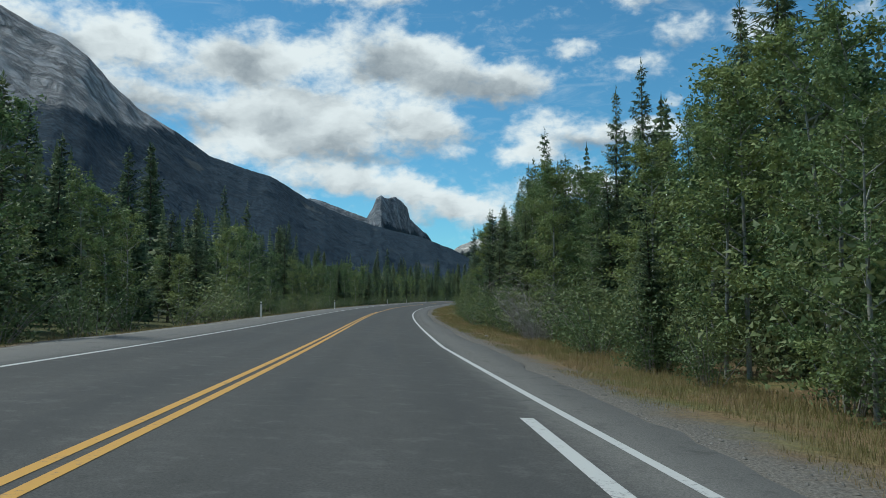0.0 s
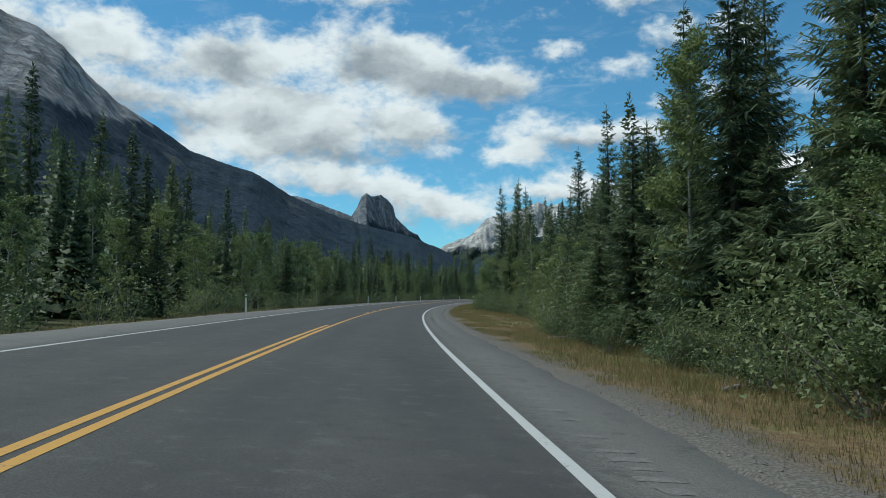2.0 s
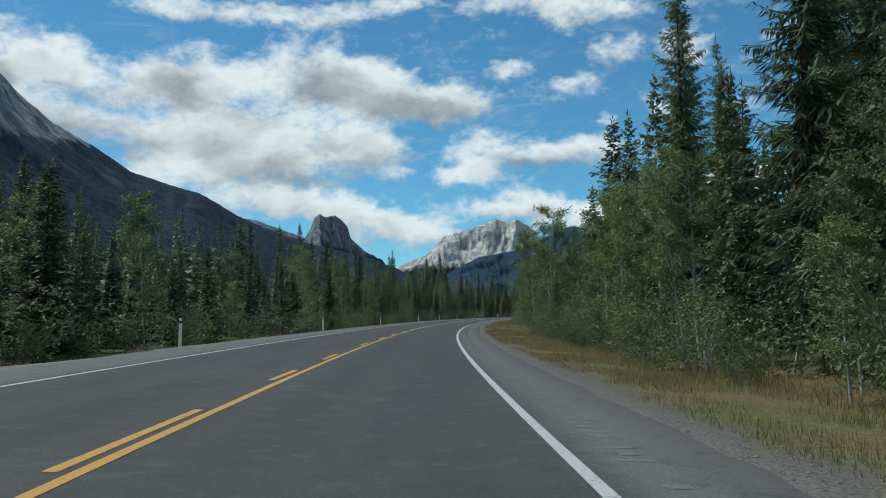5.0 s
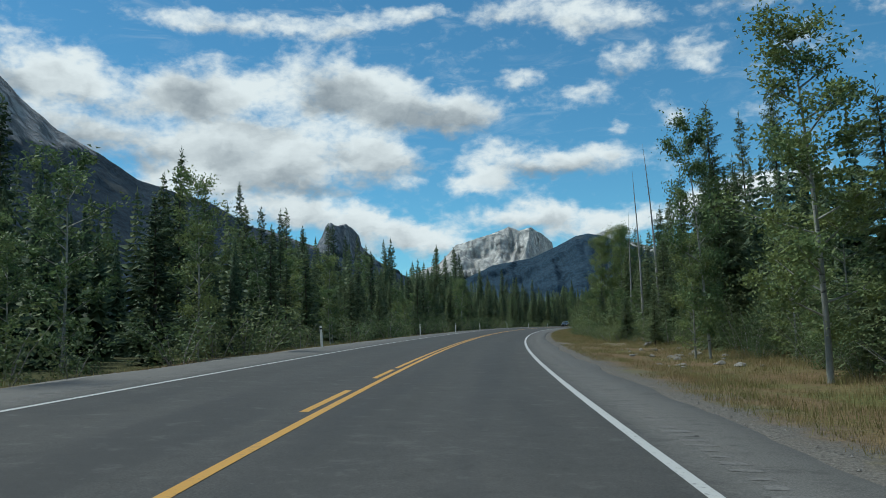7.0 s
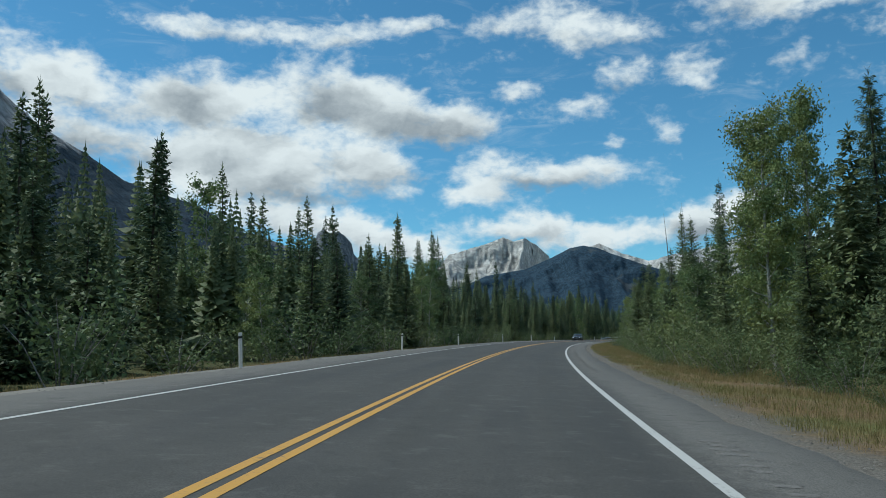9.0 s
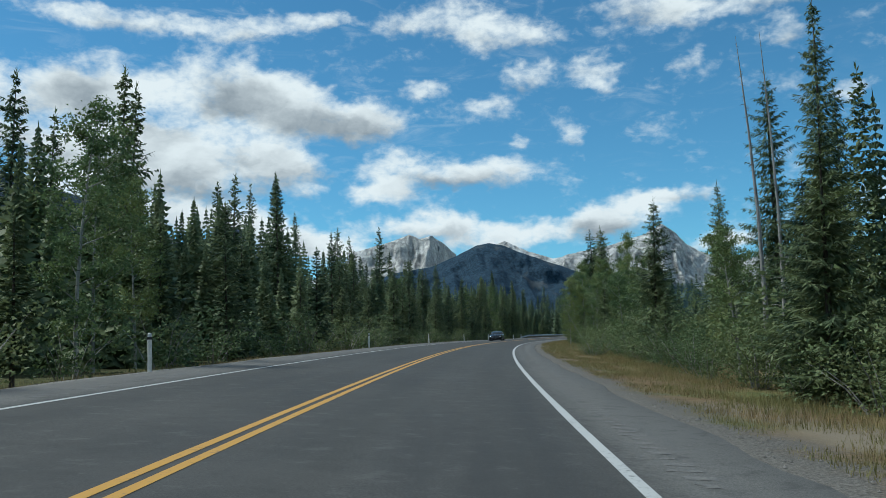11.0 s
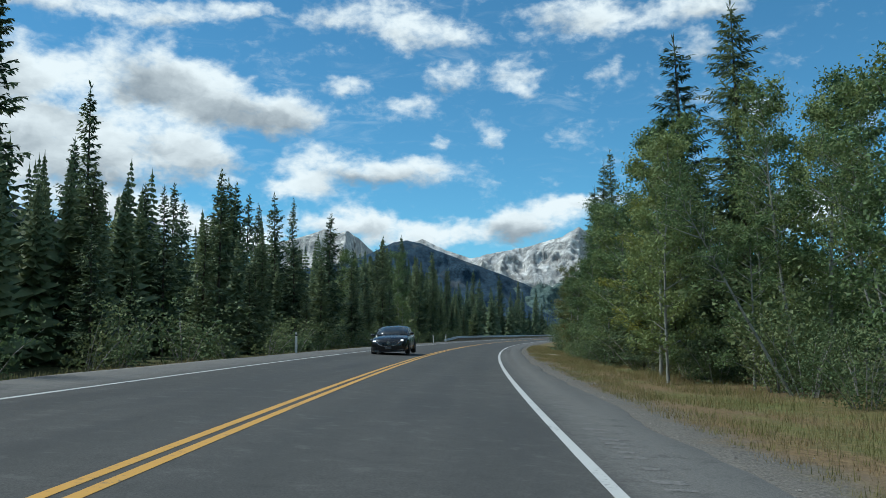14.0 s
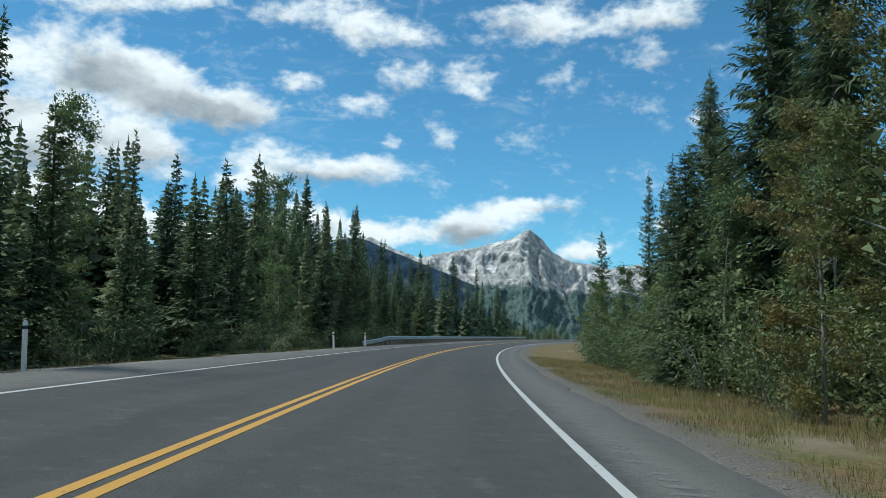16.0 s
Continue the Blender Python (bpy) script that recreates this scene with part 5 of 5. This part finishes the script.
for i, s in enumerate(POSTS):
    th = road_frame(s)[3]
    m = Matrix.Translation(spot(s, -6.12)) @ Matrix.Rotation(-th, 4, "Z") @ pose(0, 0, 0, rng.uniform(-2, 2), rng.uniform(-3, 1.5), rng.uniform(-12, 12))
    if i == 0:
        first.matrix_basis = m
    else:
        copy_thing(first, m)


def number_sign():
    """Narrow white plate with two worn dark marks on a thin steel post; 1.1 m high."""
    root = new("distance_marker")
    bm = bmesh.new()
    bm_box(bm, -0.03, 0.03, -0.015, 0.015, -0.7, 1.05, 0.004)
    part("post", bm, STEEL, root, "thin galvanised steel post")
    bm = bmesh.new()
    bm_box(bm, -0.18, 0.18, -0.022, -0.017, 0.38, 1.13, 0.002)
    plate = part("plate", bm, POST_WHITE, root, "white plate with rounded edges")
    for z0, z1 in ((0.46, 0.72), (0.79, 1.05)):
        bm = bmesh.new()
        bm_box(bm, -0.08, 0.08, -0.0245, -0.0225, z0, z1, 0.0)
        part("mark", bm, POST_BLACK, plate)
    return tagged(root, "small white distance marker sign on a thin post", "sign")


sign = number_sign()
sign.matrix_basis = Matrix.Translation(spot(386.0, 14.6)) @ Matrix.Rotation(-road_frame(386.0)[3] - 0.15, 4, "Z") @ pose(0, 0, 0, 0, -3, 0)


def guardrail(s0, s1, o):
    """W-beam on timber posts, its near end turned down to the ground."""
    root = new("guardrail")
    prof = [(0.0, -0.155), (0.045, -0.11), (0.045, -0.07), (-0.02, -0.02), (-0.02, 0.02), (0.045, 0.07), (0.045, 0.11), (0.0, 0.155)]
    bm = bmesh.new()
    rows = []
    s = s0
    while s <= s1:
        drop = 0.42 * max(0.0, 1 - (s - s0) / 7.5)
        out_ = -0.9 * max(0.0, 1 - (s - s0) / 9.0) ** 2
        x, y, z, th = road_frame(s)
        base = on_road(s, o + out_)
        row = []
        for back_off in (0.0, -0.006):
            for dx, dz in prof:
                q = base + Vector((math.cos(th), -math.sin(th), 0)) * (dx + back_off) + Vector((0, 0, 0.58 - drop + dz))
                row.append(bm.verts.new(q))
        rows.append(row)
        s += 1.905
    for a, b in zip(rows, rows[1:]):
        n = len(a)
        for i in range(n):
            if i != 7 and i != 15:
                bm.faces.new([a[i], a[i + 1], b[i + 1], b[i]])
    part("beam", bm, STEEL, root, "galvanised corrugated steel rail")
    bm = bmesh.new()
    bm_box(bm, -0.10, 0.10, -0.08, 0.08, -0.4, 0.74, 0.012)
    me = bpy.data.meshes.new("post")
    bm.to_mesh(me)
    bm.free()
    me.materials.append(TIMBER)
    s = s0 + 3.81
    while s < s1:
        drop = 0.42 * max(0.0, 1 - (s - s0) / 7.5)
        ob = new("post", me)
        ob.parent = root
        ob.matrix_basis = Matrix.Translation(on_road(s, o - 0.14 - 0.9 * max(0.0, 1 - (s - s0) / 9.0) ** 2, -drop)) @ Matrix.Rotation(-road_frame(s)[3], 4, "Z")
        s += 1.905
    return tagged(root, "galvanised steel guardrail on timber posts round the bend", "guardrail")


guardrail(501.5, 648, -5.55)

# ------------------------------------------------------------ small things of the verge


def grass_patches():
    """Uncounted tufts of dry grass on both verges."""
    r = random.Random(9)
    verts, faces = [], []

    def tuft(s, o, tall):
        p = spot(s, o)
        for _ in range(6):
            a = r.uniform(0, 6.28)
            b = p + Vector((r.uniform(-0.2, 0.2), r.uniform(-0.2, 0.2), -0.02))
            h = tall * r.uniform(0.6, 1.2)
            lean = Vector((math.cos(a), math.sin(a), 0)) * h * r.uniform(0.15, 0.6)
            w = Vector((-math.sin(a), math.cos(a), 0)) * r.uniform(0.003, 0.008)
            j = len(verts)
            verts.extend([b - w, b + w, b + lean + Vector((0, 0, h))])
            faces.append((j, j + 1, j + 2))
    for _ in range(95000):
        s = r.uniform(4, 500)
        wide = max(1.5, verge_edge(s) + 1.6 - 5.75)
        o = 5.75 + wide * r.random() ** 1.3
        thick = noise.noise((s * 0.35, o * 0.6, 21.0))
        if thick > -0.25 + 0.3 * r.random() - 0.15:
            near_wood = max(0.0, min(1.0, (o - 5.75) / wide * 2.2 - 0.9))
            tuft(s, o, r.uniform(0.06, 0.17) * (0.7 if o < 6.4 else 1.15) * (1 + 0.7 * thick) * (1 + 0.9 * near_wood))
    for _ in range(5000):
        tuft(r.uniform(8, 540), -(7.2 + abs(r.gauss(0, 0.7))), r.uniform(0.08, 0.22))
    return tagged(new("grass", mesh_from("grass", verts, faces, GRASS_BLADE)), "dry yellow grass along the verges", "grass", kind="stuff")


grass_patches()


def gravel():
    r = random.Random(10)
    verts, faces = [], []
    for _ in range(7000):
        s = r.uniform(2, 480)
        left_side = r.random() < 0.3
        o = -(5.45 + r.random() * 1.4) if left_side else 5.15 + abs(r.gauss(0, 0.42))
        z = r.uniform(0.006, 0.022) * (1.6 if r.random() < 0.05 else 1)
        p = spot(s, o, z * 0.3)
        j = len(verts)
        for dx, dy, dz in ((1, 0, 0), (0, 1, 0), (-1, 0, 0), (0, -1, 0), (0, 0, 0.8), (0, 0, -0.8)):
            verts.append(p + Vector((dx, dy, dz)) * z * r.uniform(0.8, 1.5))
        faces += [(j, j + 1, j + 4), (j + 1, j + 2, j + 4), (j + 2, j + 3, j + 4), (j + 3, j, j + 4)]
    return tagged(new("gravel", mesh_from("gravel", verts, faces, STONE)), "loose grey stones beside the pavement", "gravel", kind="stuff")


gravel()

# ------------------------------------------------------------ the oncoming car
CAR_PAINT = mat_plain("black car paint", (0.006, 0.0065, 0.008), 0.25, 0.0, 0.5, 3.0, 0.1)
CAR_GLASS = mat_plain("tinted car glass", (0.02, 0.024, 0.026), 0.2, 0.0, 0.0, 3.0, 0.05, 0.9)
RUBBER = mat_plain("tyre rubber", (0.018, 0.018, 0.018), 0.85, 0.0, 0.0, 40.0, 0.3)
ALLOY = mat_plain("dark alloy", (0.12, 0.12, 0.125), 0.35, 0.8, 0.0, 10.0, 0.2)
CHROME = mat_plain("chrome trim", (0.62, 0.63, 0.64), 0.15, 1.0, 0.0, 10.0, 0.05)
BLACK_TRIM = mat_plain("black plastic trim", (0.014, 0.014, 0.015), 0.55, 0.0, 0.0, 40.0, 0.2)
PLATE = mat_plain("plain plate", (0.10, 0.10, 0.10), 0.5)


def mat_lamp():
    m, kk, b = material("headlight lens")
    b.inputs["Base Color"].default_value = (0.75, 0.77, 0.80, 1)
    b.inputs["Roughness"].default_value = 0.12
    b.inputs["Emission Color"].default_value = (0.95, 0.97, 1.0, 1)
    b.inputs["Emission Strength"].default_value = 1.6
    return m


LAMP = mat_lamp()


def loft(rows, close_ends=True):
    """A skin over rows of points, each row mirrored over y=0."""
    bm = bmesh.new()
    made = []
    for row in rows:
        ring = [Vector(p) for p in row] + [Vector((p[0], -p[1], p[2])) for p in reversed(row) if abs(p[1]) > 1e-4]
        made.append([bm.verts.new(p) for p in ring])
    for a, b in zip(made, made[1:]):
        n = len(a)
        for i in range(n):
            bm.faces.new([a[i], a[(i + 1) % n], b[(i + 1) % n], b[i]])
    if close_ends:
        bm.faces.new(list(reversed(made[0])))
        bm.faces.new(made[-1])
    bmesh.ops.recalc_face_normals(bm, faces=bm.faces)
    for f in bm.faces:
        f.smooth = True
    return bm


def sedan():
    """Four-door sedan, nose towards -x; x along, y across, z up; 4.87 m long, 1.84 m wide, 1.45 m high."""
    root = new("car")
    # stations: x, half width, height of the shoulder, height of the middle (hood, deck), sill
    st = [(0.00, 0.62, 0.60, 0.68, 0.26), (0.06, 0.76, 0.68, 0.78, 0.17), (0.22, 0.85, 0.76, 0.86, 0.14), (0.55, 0.91, 0.83, 0.93, 0.13), (0.95, 0.92, 0.88, 0.98, 0.13),
          (1.40, 0.92, 0.92, 1.02, 0.13), (1.80, 0.92, 0.94, 1.02, 0.13), (2.40, 0.92, 0.95, 1.00, 0.13), (3.00, 0.92, 0.97, 1.00, 0.13), (3.60, 0.92, 1.00, 1.03, 0.14),
          (4.10, 0.91, 1.02, 1.07, 0.16), (4.50, 0.88, 1.03, 1.09, 0.20), (4.76, 0.82, 1.00, 1.08, 0.28), (4.87, 0.74, 0.86, 0.92, 0.36)]
    rows = []
    for x, w, sh, mid, sill in st:
        rows.append([(x, 0.0, sill), (x, w * 0.80, sill), (x, w * 0.96, sill + 0.06), (x, w, sill + (sh - sill) * 0.45), (x, w * 0.985, sh - 0.14),
                     (x, w * 0.95, sh - 0.03), (x, w * 0.80, sh + (mid - sh) * 0.45), (x, w * 0.42, sh + (mid - sh) * 0.9), (x, 0.0, mid)])
    body = part("body", loft(rows), CAR_PAINT, root)
    cab = [(1.42, 0.79, 0.98, 0.99), (1.90, 0.76, 1.17, 1.22), (2.25, 0.73, 1.32, 1.38), (2.60, 0.70, 1.40, 1.455), (3.05, 0.69, 1.40, 1.455),
           (3.50, 0.69, 1.34, 1.40), (3.95, 0.70, 1.20, 1.26), (4.45, 0.74, 1.04, 1.08)]
    rows = []
    for x, w, edge, top in cab:
        base = 0.9 + 0.03 * (x - 1.4)
        rows.append([(x, 0.0, base), (x, 0.87, base), (x, 0.84 + 0.3 * (w - 0.84), base + (edge - base) * 0.3), (x, w, edge - 0.015), (x, w * 0.86, edge + (top - edge) * 0.55), (x, w * 0.45, top - 0.008), (x, 0.0, top)])
    part("roof", loft(rows), CAR_PAINT, root)

    def pane(name, pts, mat, label, thick=0.012):
        bm = bmesh.new()
        n = len(pts)
        c = [Vector(p) for p in pts]
        nrm = (c[1] - c[0]).cross(c[2] - c[0]).normalized()
        a = [bm.verts.new(p) for p in c]
        b = [bm.verts.new(p - nrm * thick) for p in c]
        bm.faces.new(a), bm.faces.new(list(reversed(b)))
        for i in range(n):
            bm.faces.new([a[i], b[i], b[(i + 1) % n], a[(i + 1) % n]])
        bmesh.ops.recalc_face_normals(bm, faces=bm.faces)
        return part(name, bm, mat, root, label)
    # windscreen follows the slope of the pillars in three strips
    bm = bmesh.new()
    strips = []
    for x, w, edge, top in cab[:4]:
        strips.append([bm.verts.new((x + dx, y, z + 0.014)) for dx, y, z in ((0.0, -w * 0.93, edge + 0.004), (-0.02, -w * 0.5, top), (-0.03, 0, top + 0.004), (-0.02, w * 0.5, top), (0.0, w * 0.93, edge + 0.004))])
    for a, b in zip(strips[:-1], strips[1:]):
        for i in range(4):
            bm.faces.new([a[i], a[i + 1], b[i + 1], b[i]])
    for f in bm.faces:
        f.smooth = True
    wind = part("windscreen", bm, CAR_GLASS, root, "reflecting windscreen")
    solid = wind.modifiers.new("thickness", "SOLIDIFY")
    solid.thickness = 0.006
    for sg in (-1, 1):
        pane("side_window", [(1.74, sg * 0.838, 1.02), (2.62, sg * 0.838, 1.03), (2.62, sg * 0.728, 1.375), (2.28, sg * 0.748, 1.315)], CAR_GLASS, "dark side window")
        pane("side_window", [(2.70, sg * 0.838, 1.03), (3.55, sg * 0.835, 1.06), (3.72, sg * 0.755, 1.25), (3.30, sg * 0.728, 1.365), (2.70, sg * 0.728, 1.375)], CAR_GLASS, "dark rear side window")
        bm = bmesh.new()
        bmesh.ops.create_uvsphere(bm, u_segments=16, v_segments=10, radius=1.0)
        for v in bm.verts:
            v.co = Vector((1.78 + v.co.x * 0.09 * (1.0 if v.co.x < 0 else 0.5), sg * (0.98 + v.co.y * 0.11), 1.03 + v.co.z * 0.075))
        for f in bm.faces:
            f.smooth = True
        mirror = part("wing_mirror", bm, CAR_PAINT, root)
        bm = bmesh.new()
        bm_box(bm, 1.75, 1.81, sg * 0.91 - 0.06, sg * 0.91 + 0.06, 0.965, 0.99, 0.006)
        part("stalk", bm, BLACK_TRIM, mirror)
        # headlights: slim and swept back
        bm = bmesh.new()
        prof = [(0.035, 0.50, 0.705), (0.10, 0.70, 0.745), (0.28, 0.855, 0.79), (0.46, 0.912, 0.815), (0.34, 0.91, 0.755), (0.14, 0.81, 0.69), (0.04, 0.56, 0.655)]
        a = [bm.verts.new((x - 0.012, sg * (y + 0.006), z)) for x, y, z in prof]
        b = [bm.verts.new((x + 0.05, sg * (y - 0.03), z)) for x, y, z in prof]
        bm.faces.new(a), bm.faces.new(list(reversed(b)))
        for i in range(len(prof)):
            bm.faces.new([a[i], b[i], b[(i + 1) % len(prof)], a[(i + 1) % len(prof)]])
        bmesh.ops.recalc_face_normals(bm, faces=bm.faces)
        head = part("headlight", bm, CAR_GLASS, root, "slim dark headlight housing")
        bm = bmesh.new()
        bm_box(bm, 0.03, 0.11, min(sg * 0.60, sg * 0.74), max(sg * 0.60, sg * 0.74), 0.685, 0.735, 0.008)
        part("lens", bm, LAMP, head, "lit white lens")
        # chrome wing that runs under the grille to the lamp
        bm = bmesh.new()
        pts = [Vector((-0.02, sg * 0.02, 0.43)), Vector((-0.015, sg * 0.25, 0.445)), Vector((0.0, sg * 0.44, 0.52)), Vector((0.015, sg * 0.54, 0.645)), Vector((0.07, sg * 0.72, 0.675))]
        vs, fs = [], []
        tube(vs, fs, pts, [0.014, 0.018, 0.024, 0.020, 0.010], 6)
        for v in vs:
            bm.verts.new(v)
        bm.verts.ensure_lookup_table()
        for f in fs:
            bm.faces.new([bm.verts[i] for i in f])
        part("chrome_wing", bm, CHROME, root, "chrome wing beside the grille")
        bm = bmesh.new()
        bm_box(bm, 0.0, 0.10, min(sg * 0.45, sg * 0.78), max(sg * 0.45, sg * 0.78), 0.205, 0.23, 0.006)
        part("bumper_trim", bm, CHROME, root, "thin chrome bumper strip")
        for x in (0.98, 3.80):
            bm = bmesh.new()
            vs, fs = [], []
            ring = [(0.20, 0.10), (0.31, 0.108), (0.335, 0.085), (0.335, -0.085), (0.31, -0.108), (0.20, -0.10)]
            n = 28
            for i in range(n):
                an = 2 * math.pi * i / n
                for rad, y in ring:
                    bm.verts.new((x + rad * math.cos(an), sg * 0.83 + y, 0.335 + rad * math.sin(an)))
            bm.verts.ensure_lookup_table()
            kq = len(ring)
            for i in range(n):
                for j in range(kq):
                    bm.faces.new([bm.verts[i * kq + j], bm.verts[i * kq + (j + 1) % kq], bm.verts[((i + 1) % n) * kq + (j + 1) % kq], bm.verts[((i + 1) % n) * kq + j]])
            bmesh.ops.recalc_face_normals(bm, faces=bm.faces)
            wheel = part("wheel", bm, RUBBER, root, "black tyre")
            bm = bmesh.new()
            for i in range(10):
                an = 2 * math.pi * i / 10
                r0 = bmesh.ops.create_cube(bm, size=1.0)
                for v in r0["verts"]:
                    q = Vector((0.115 + v.co.x * 0.20, v.co.y * 0.03, v.co.z * (0.045 - 0.02 * v.co.x)))
                    v.co = Vector((x + q.x * math.cos(an) - q.z * math.sin(an), sg * 0.90 + q.y, 0.335 + q.x * math.sin(an) + q.z * math.cos(an)))
            part("rim", bm, ALLOY, wheel, "dark alloy rim")
    # grille, plate and badge
    bm = bmesh.new()
    prof = [(-0.52, 0.67), (0.52, 0.67), (0.45, 0.52), (0.25, 0.435), (-0.25, 0.435), (-0.45, 0.52)]
    a = [bm.verts.new((0.02 + 0.10 * abs(y) ** 2 - 0.03, y, z)) for y, z in prof]
    b = [bm.verts.new((0.12, y, z)) for y, z in prof]
    bm.faces.new(a), bm.faces.new(list(reversed(b)))
    for i in range(len(prof)):
        bm.faces.new([a[i], b[i], b[(i + 1) % 6], a[(i + 1) % 6]])
    bmesh.ops.recalc_face_normals(bm, faces=bm.faces)
    grille = part("grille", bm, BLACK_TRIM, root, "black mesh grille")
    for z in (0.465, 0.505, 0.545, 0.585, 0.63):
        bm = bmesh.new()
        bm_box(bm, -0.028, 0.0, -0.36 - 0.4 * (z - 0.43), 0.36 + 0.4 * (z - 0.43), z - 0.004, z + 0.004)
        part("grille_bar", bm, ALLOY, grille)
    bm = bmesh.new()
    bmesh.ops.create_cone(bm, cap_ends=True, segments=24, radius1=0.075, radius2=0.066, depth=0.02, matrix=pose(-0.035, 0, 0.60, 0, 90, 0))
    part("badge", bm, CHROME, root, "plain round chrome badge")
    bm = bmesh.new()
    bm_box(bm, -0.045, -0.03, -0.15, 0.15, 0.29, 0.40, 0.005)
    part("number_plate", bm, PLATE, root, "plain dark plate")
    bm = bmesh.new()
    bm_box(bm, 0.02, 0.5, -0.68, 0.68, 0.15, 0.24, 0.02)
    part("lower_grille", bm, BLACK_TRIM, root, "black lower intake")
    for sg in (-1, 1):
        bm = bmesh.new()
        bm_box(bm, 4.70, 4.86, min(sg * 0.45, sg * 0.76), max(sg * 0.45, sg * 0.76), 0.83, 0.93, 0.015)
        part("tail_light", bm, mat_plain("red lens", (0.25, 0.01, 0.01), 0.2), root, "dark red tail light")
    return tagged(root, "black four-door sedan coming along the far lane", "car")


CAR_AT = 426.5
car = sedan()
cx, cy, cz, cth = road_frame(CAR_AT + 2.4)
car.matrix_basis = Matrix.Translation(on_road(CAR_AT, -1.66, 0.004)) @ Matrix.Rotation(math.pi / 2 - cth, 4, "Z") @ Matrix.Rotation(-math.atan(CANT_L), 4, "X") @ \
    Matrix.Rotation(-math.atan(float(np.interp(CAR_AT, STEPS, GRADE))), 4, "Y") @ Matrix.Diagonal((1, 1.0, 0.96, 1))

# ------------------------------------------------------------ fallen wood and stones


def fallen_log(a, b, radius, label):
    root = new("fallen_log")
    p, q = spot(*a), spot(*b)
    mid = p.lerp(q, 0.5)
    vs, fs = [], []
    pts = [p + (q - p) * f + Vector((0, 0, radius * 0.8 + 0.04 * math.sin(f * 7))) - mid for f in (0, 0.25, 0.5, 0.75, 1)]
    tube(vs, fs, pts, [radius, radius * 0.95, radius * 0.9, radius * 0.8, radius * 0.6], 8)
    fs += [tuple(range(7, -1, -1)), tuple(range(len(vs) - 8, len(vs)))]
    ob = new("trunk", mesh_from("trunk", vs, fs, GREY_WOOD, None, True))
    ob.parent = root
    r = random.Random(int(a[0]))
    for _ in range(7):
        f = r.uniform(0.2, 0.95)
        s0 = pts[0].lerp(pts[-1], f)
        e = s0 + Vector((r.uniform(-0.4, 0.4), r.uniform(-0.4, 0.4), r.uniform(0.1, 0.5)))
        vs, fs = [], []
        tube(vs, fs, [s0, e], [0.025, 0.008], 4)
        ob = new("branch_stub", mesh_from("branch_stub", vs, fs, GREY_WOOD))
        ob.parent = root
    root.matrix_basis = Matrix.Translation(mid)
    return tagged(root, label, "log", "fallen logs on the verge")


fallen_log((88.4, 8.2), (90.2, 10.6), 0.06, "weathered grey fallen log in the verge grass")
fallen_log((69.4, 7.6), (71.5, 9.4), 0.045, "thin pale fallen log at the forest edge")
fallen_log((242.0, 12.2), (245.0, 15.2), 0.13, "weathered grey log lying under the spruces")
fallen_log((247.0, 10.4), (250.2, 11.2), 0.11, "grey log beside an upturned root")
fallen_log((133.0, 11.6), (136.5, 13.2), 0.10, "grey fallen log among the trunks")


def rock(s, o, size, seed):
    r = random.Random(seed)
    bm = bmesh.new()
    bmesh.ops.create_icosphere(bm, subdivisions=2, radius=1.0)
    off = Vector((r.uniform(0, 50), r.uniform(0, 50), 0))
    sx, sy, sz = r.uniform(0.8, 1.4), r.uniform(0.7, 1.2), r.uniform(0.45, 0.75)
    for v in bm.verts:
        d = 1 + 0.35 * noise.noise(v.co * 1.3 + off) + 0.12 * noise.noise(v.co * 3.5 + off)
        v.co = Vector((v.co.x * sx, v.co.y * sy, v.co.z * sz)) * d * size
    me = bpy.data.meshes.new("rock")
    bm.to_mesh(me)
    bm.free()
    me.materials.append(ROCK)
    ob = new("rock", me)
    ob.matrix_basis = Matrix.Translation(spot(s, o, size * 0.15)) @ Matrix.Rotation(r.uniform(0, 6.28), 4, "Z")
    return tagged(ob, "pale grey weathered rock in the verge grass", "rock", "rocks on the verge")


ROCK = mat_plain("pale limestone rock", (0.24, 0.225, 0.20), 0.9, 0.0, 0.0, 5.0, 0.3)
r2 = random.Random(31)
for i in range(46):
    rock(r2.uniform(224, 247), r2.uniform(7.6, 11.6), r2.choice((0.05, 0.06, 0.08, 0.10, 0.16)), 700 + i)
for i in range(14):
    rock(r2.uniform(109, 124), r2.uniform(7.8, 10.5), r2.choice((0.06, 0.08, 0.11)), 800 + i)
rock(37.7, 6.36, 0.10, 900)
rock(151.0, 7.4, 0.09, 901)
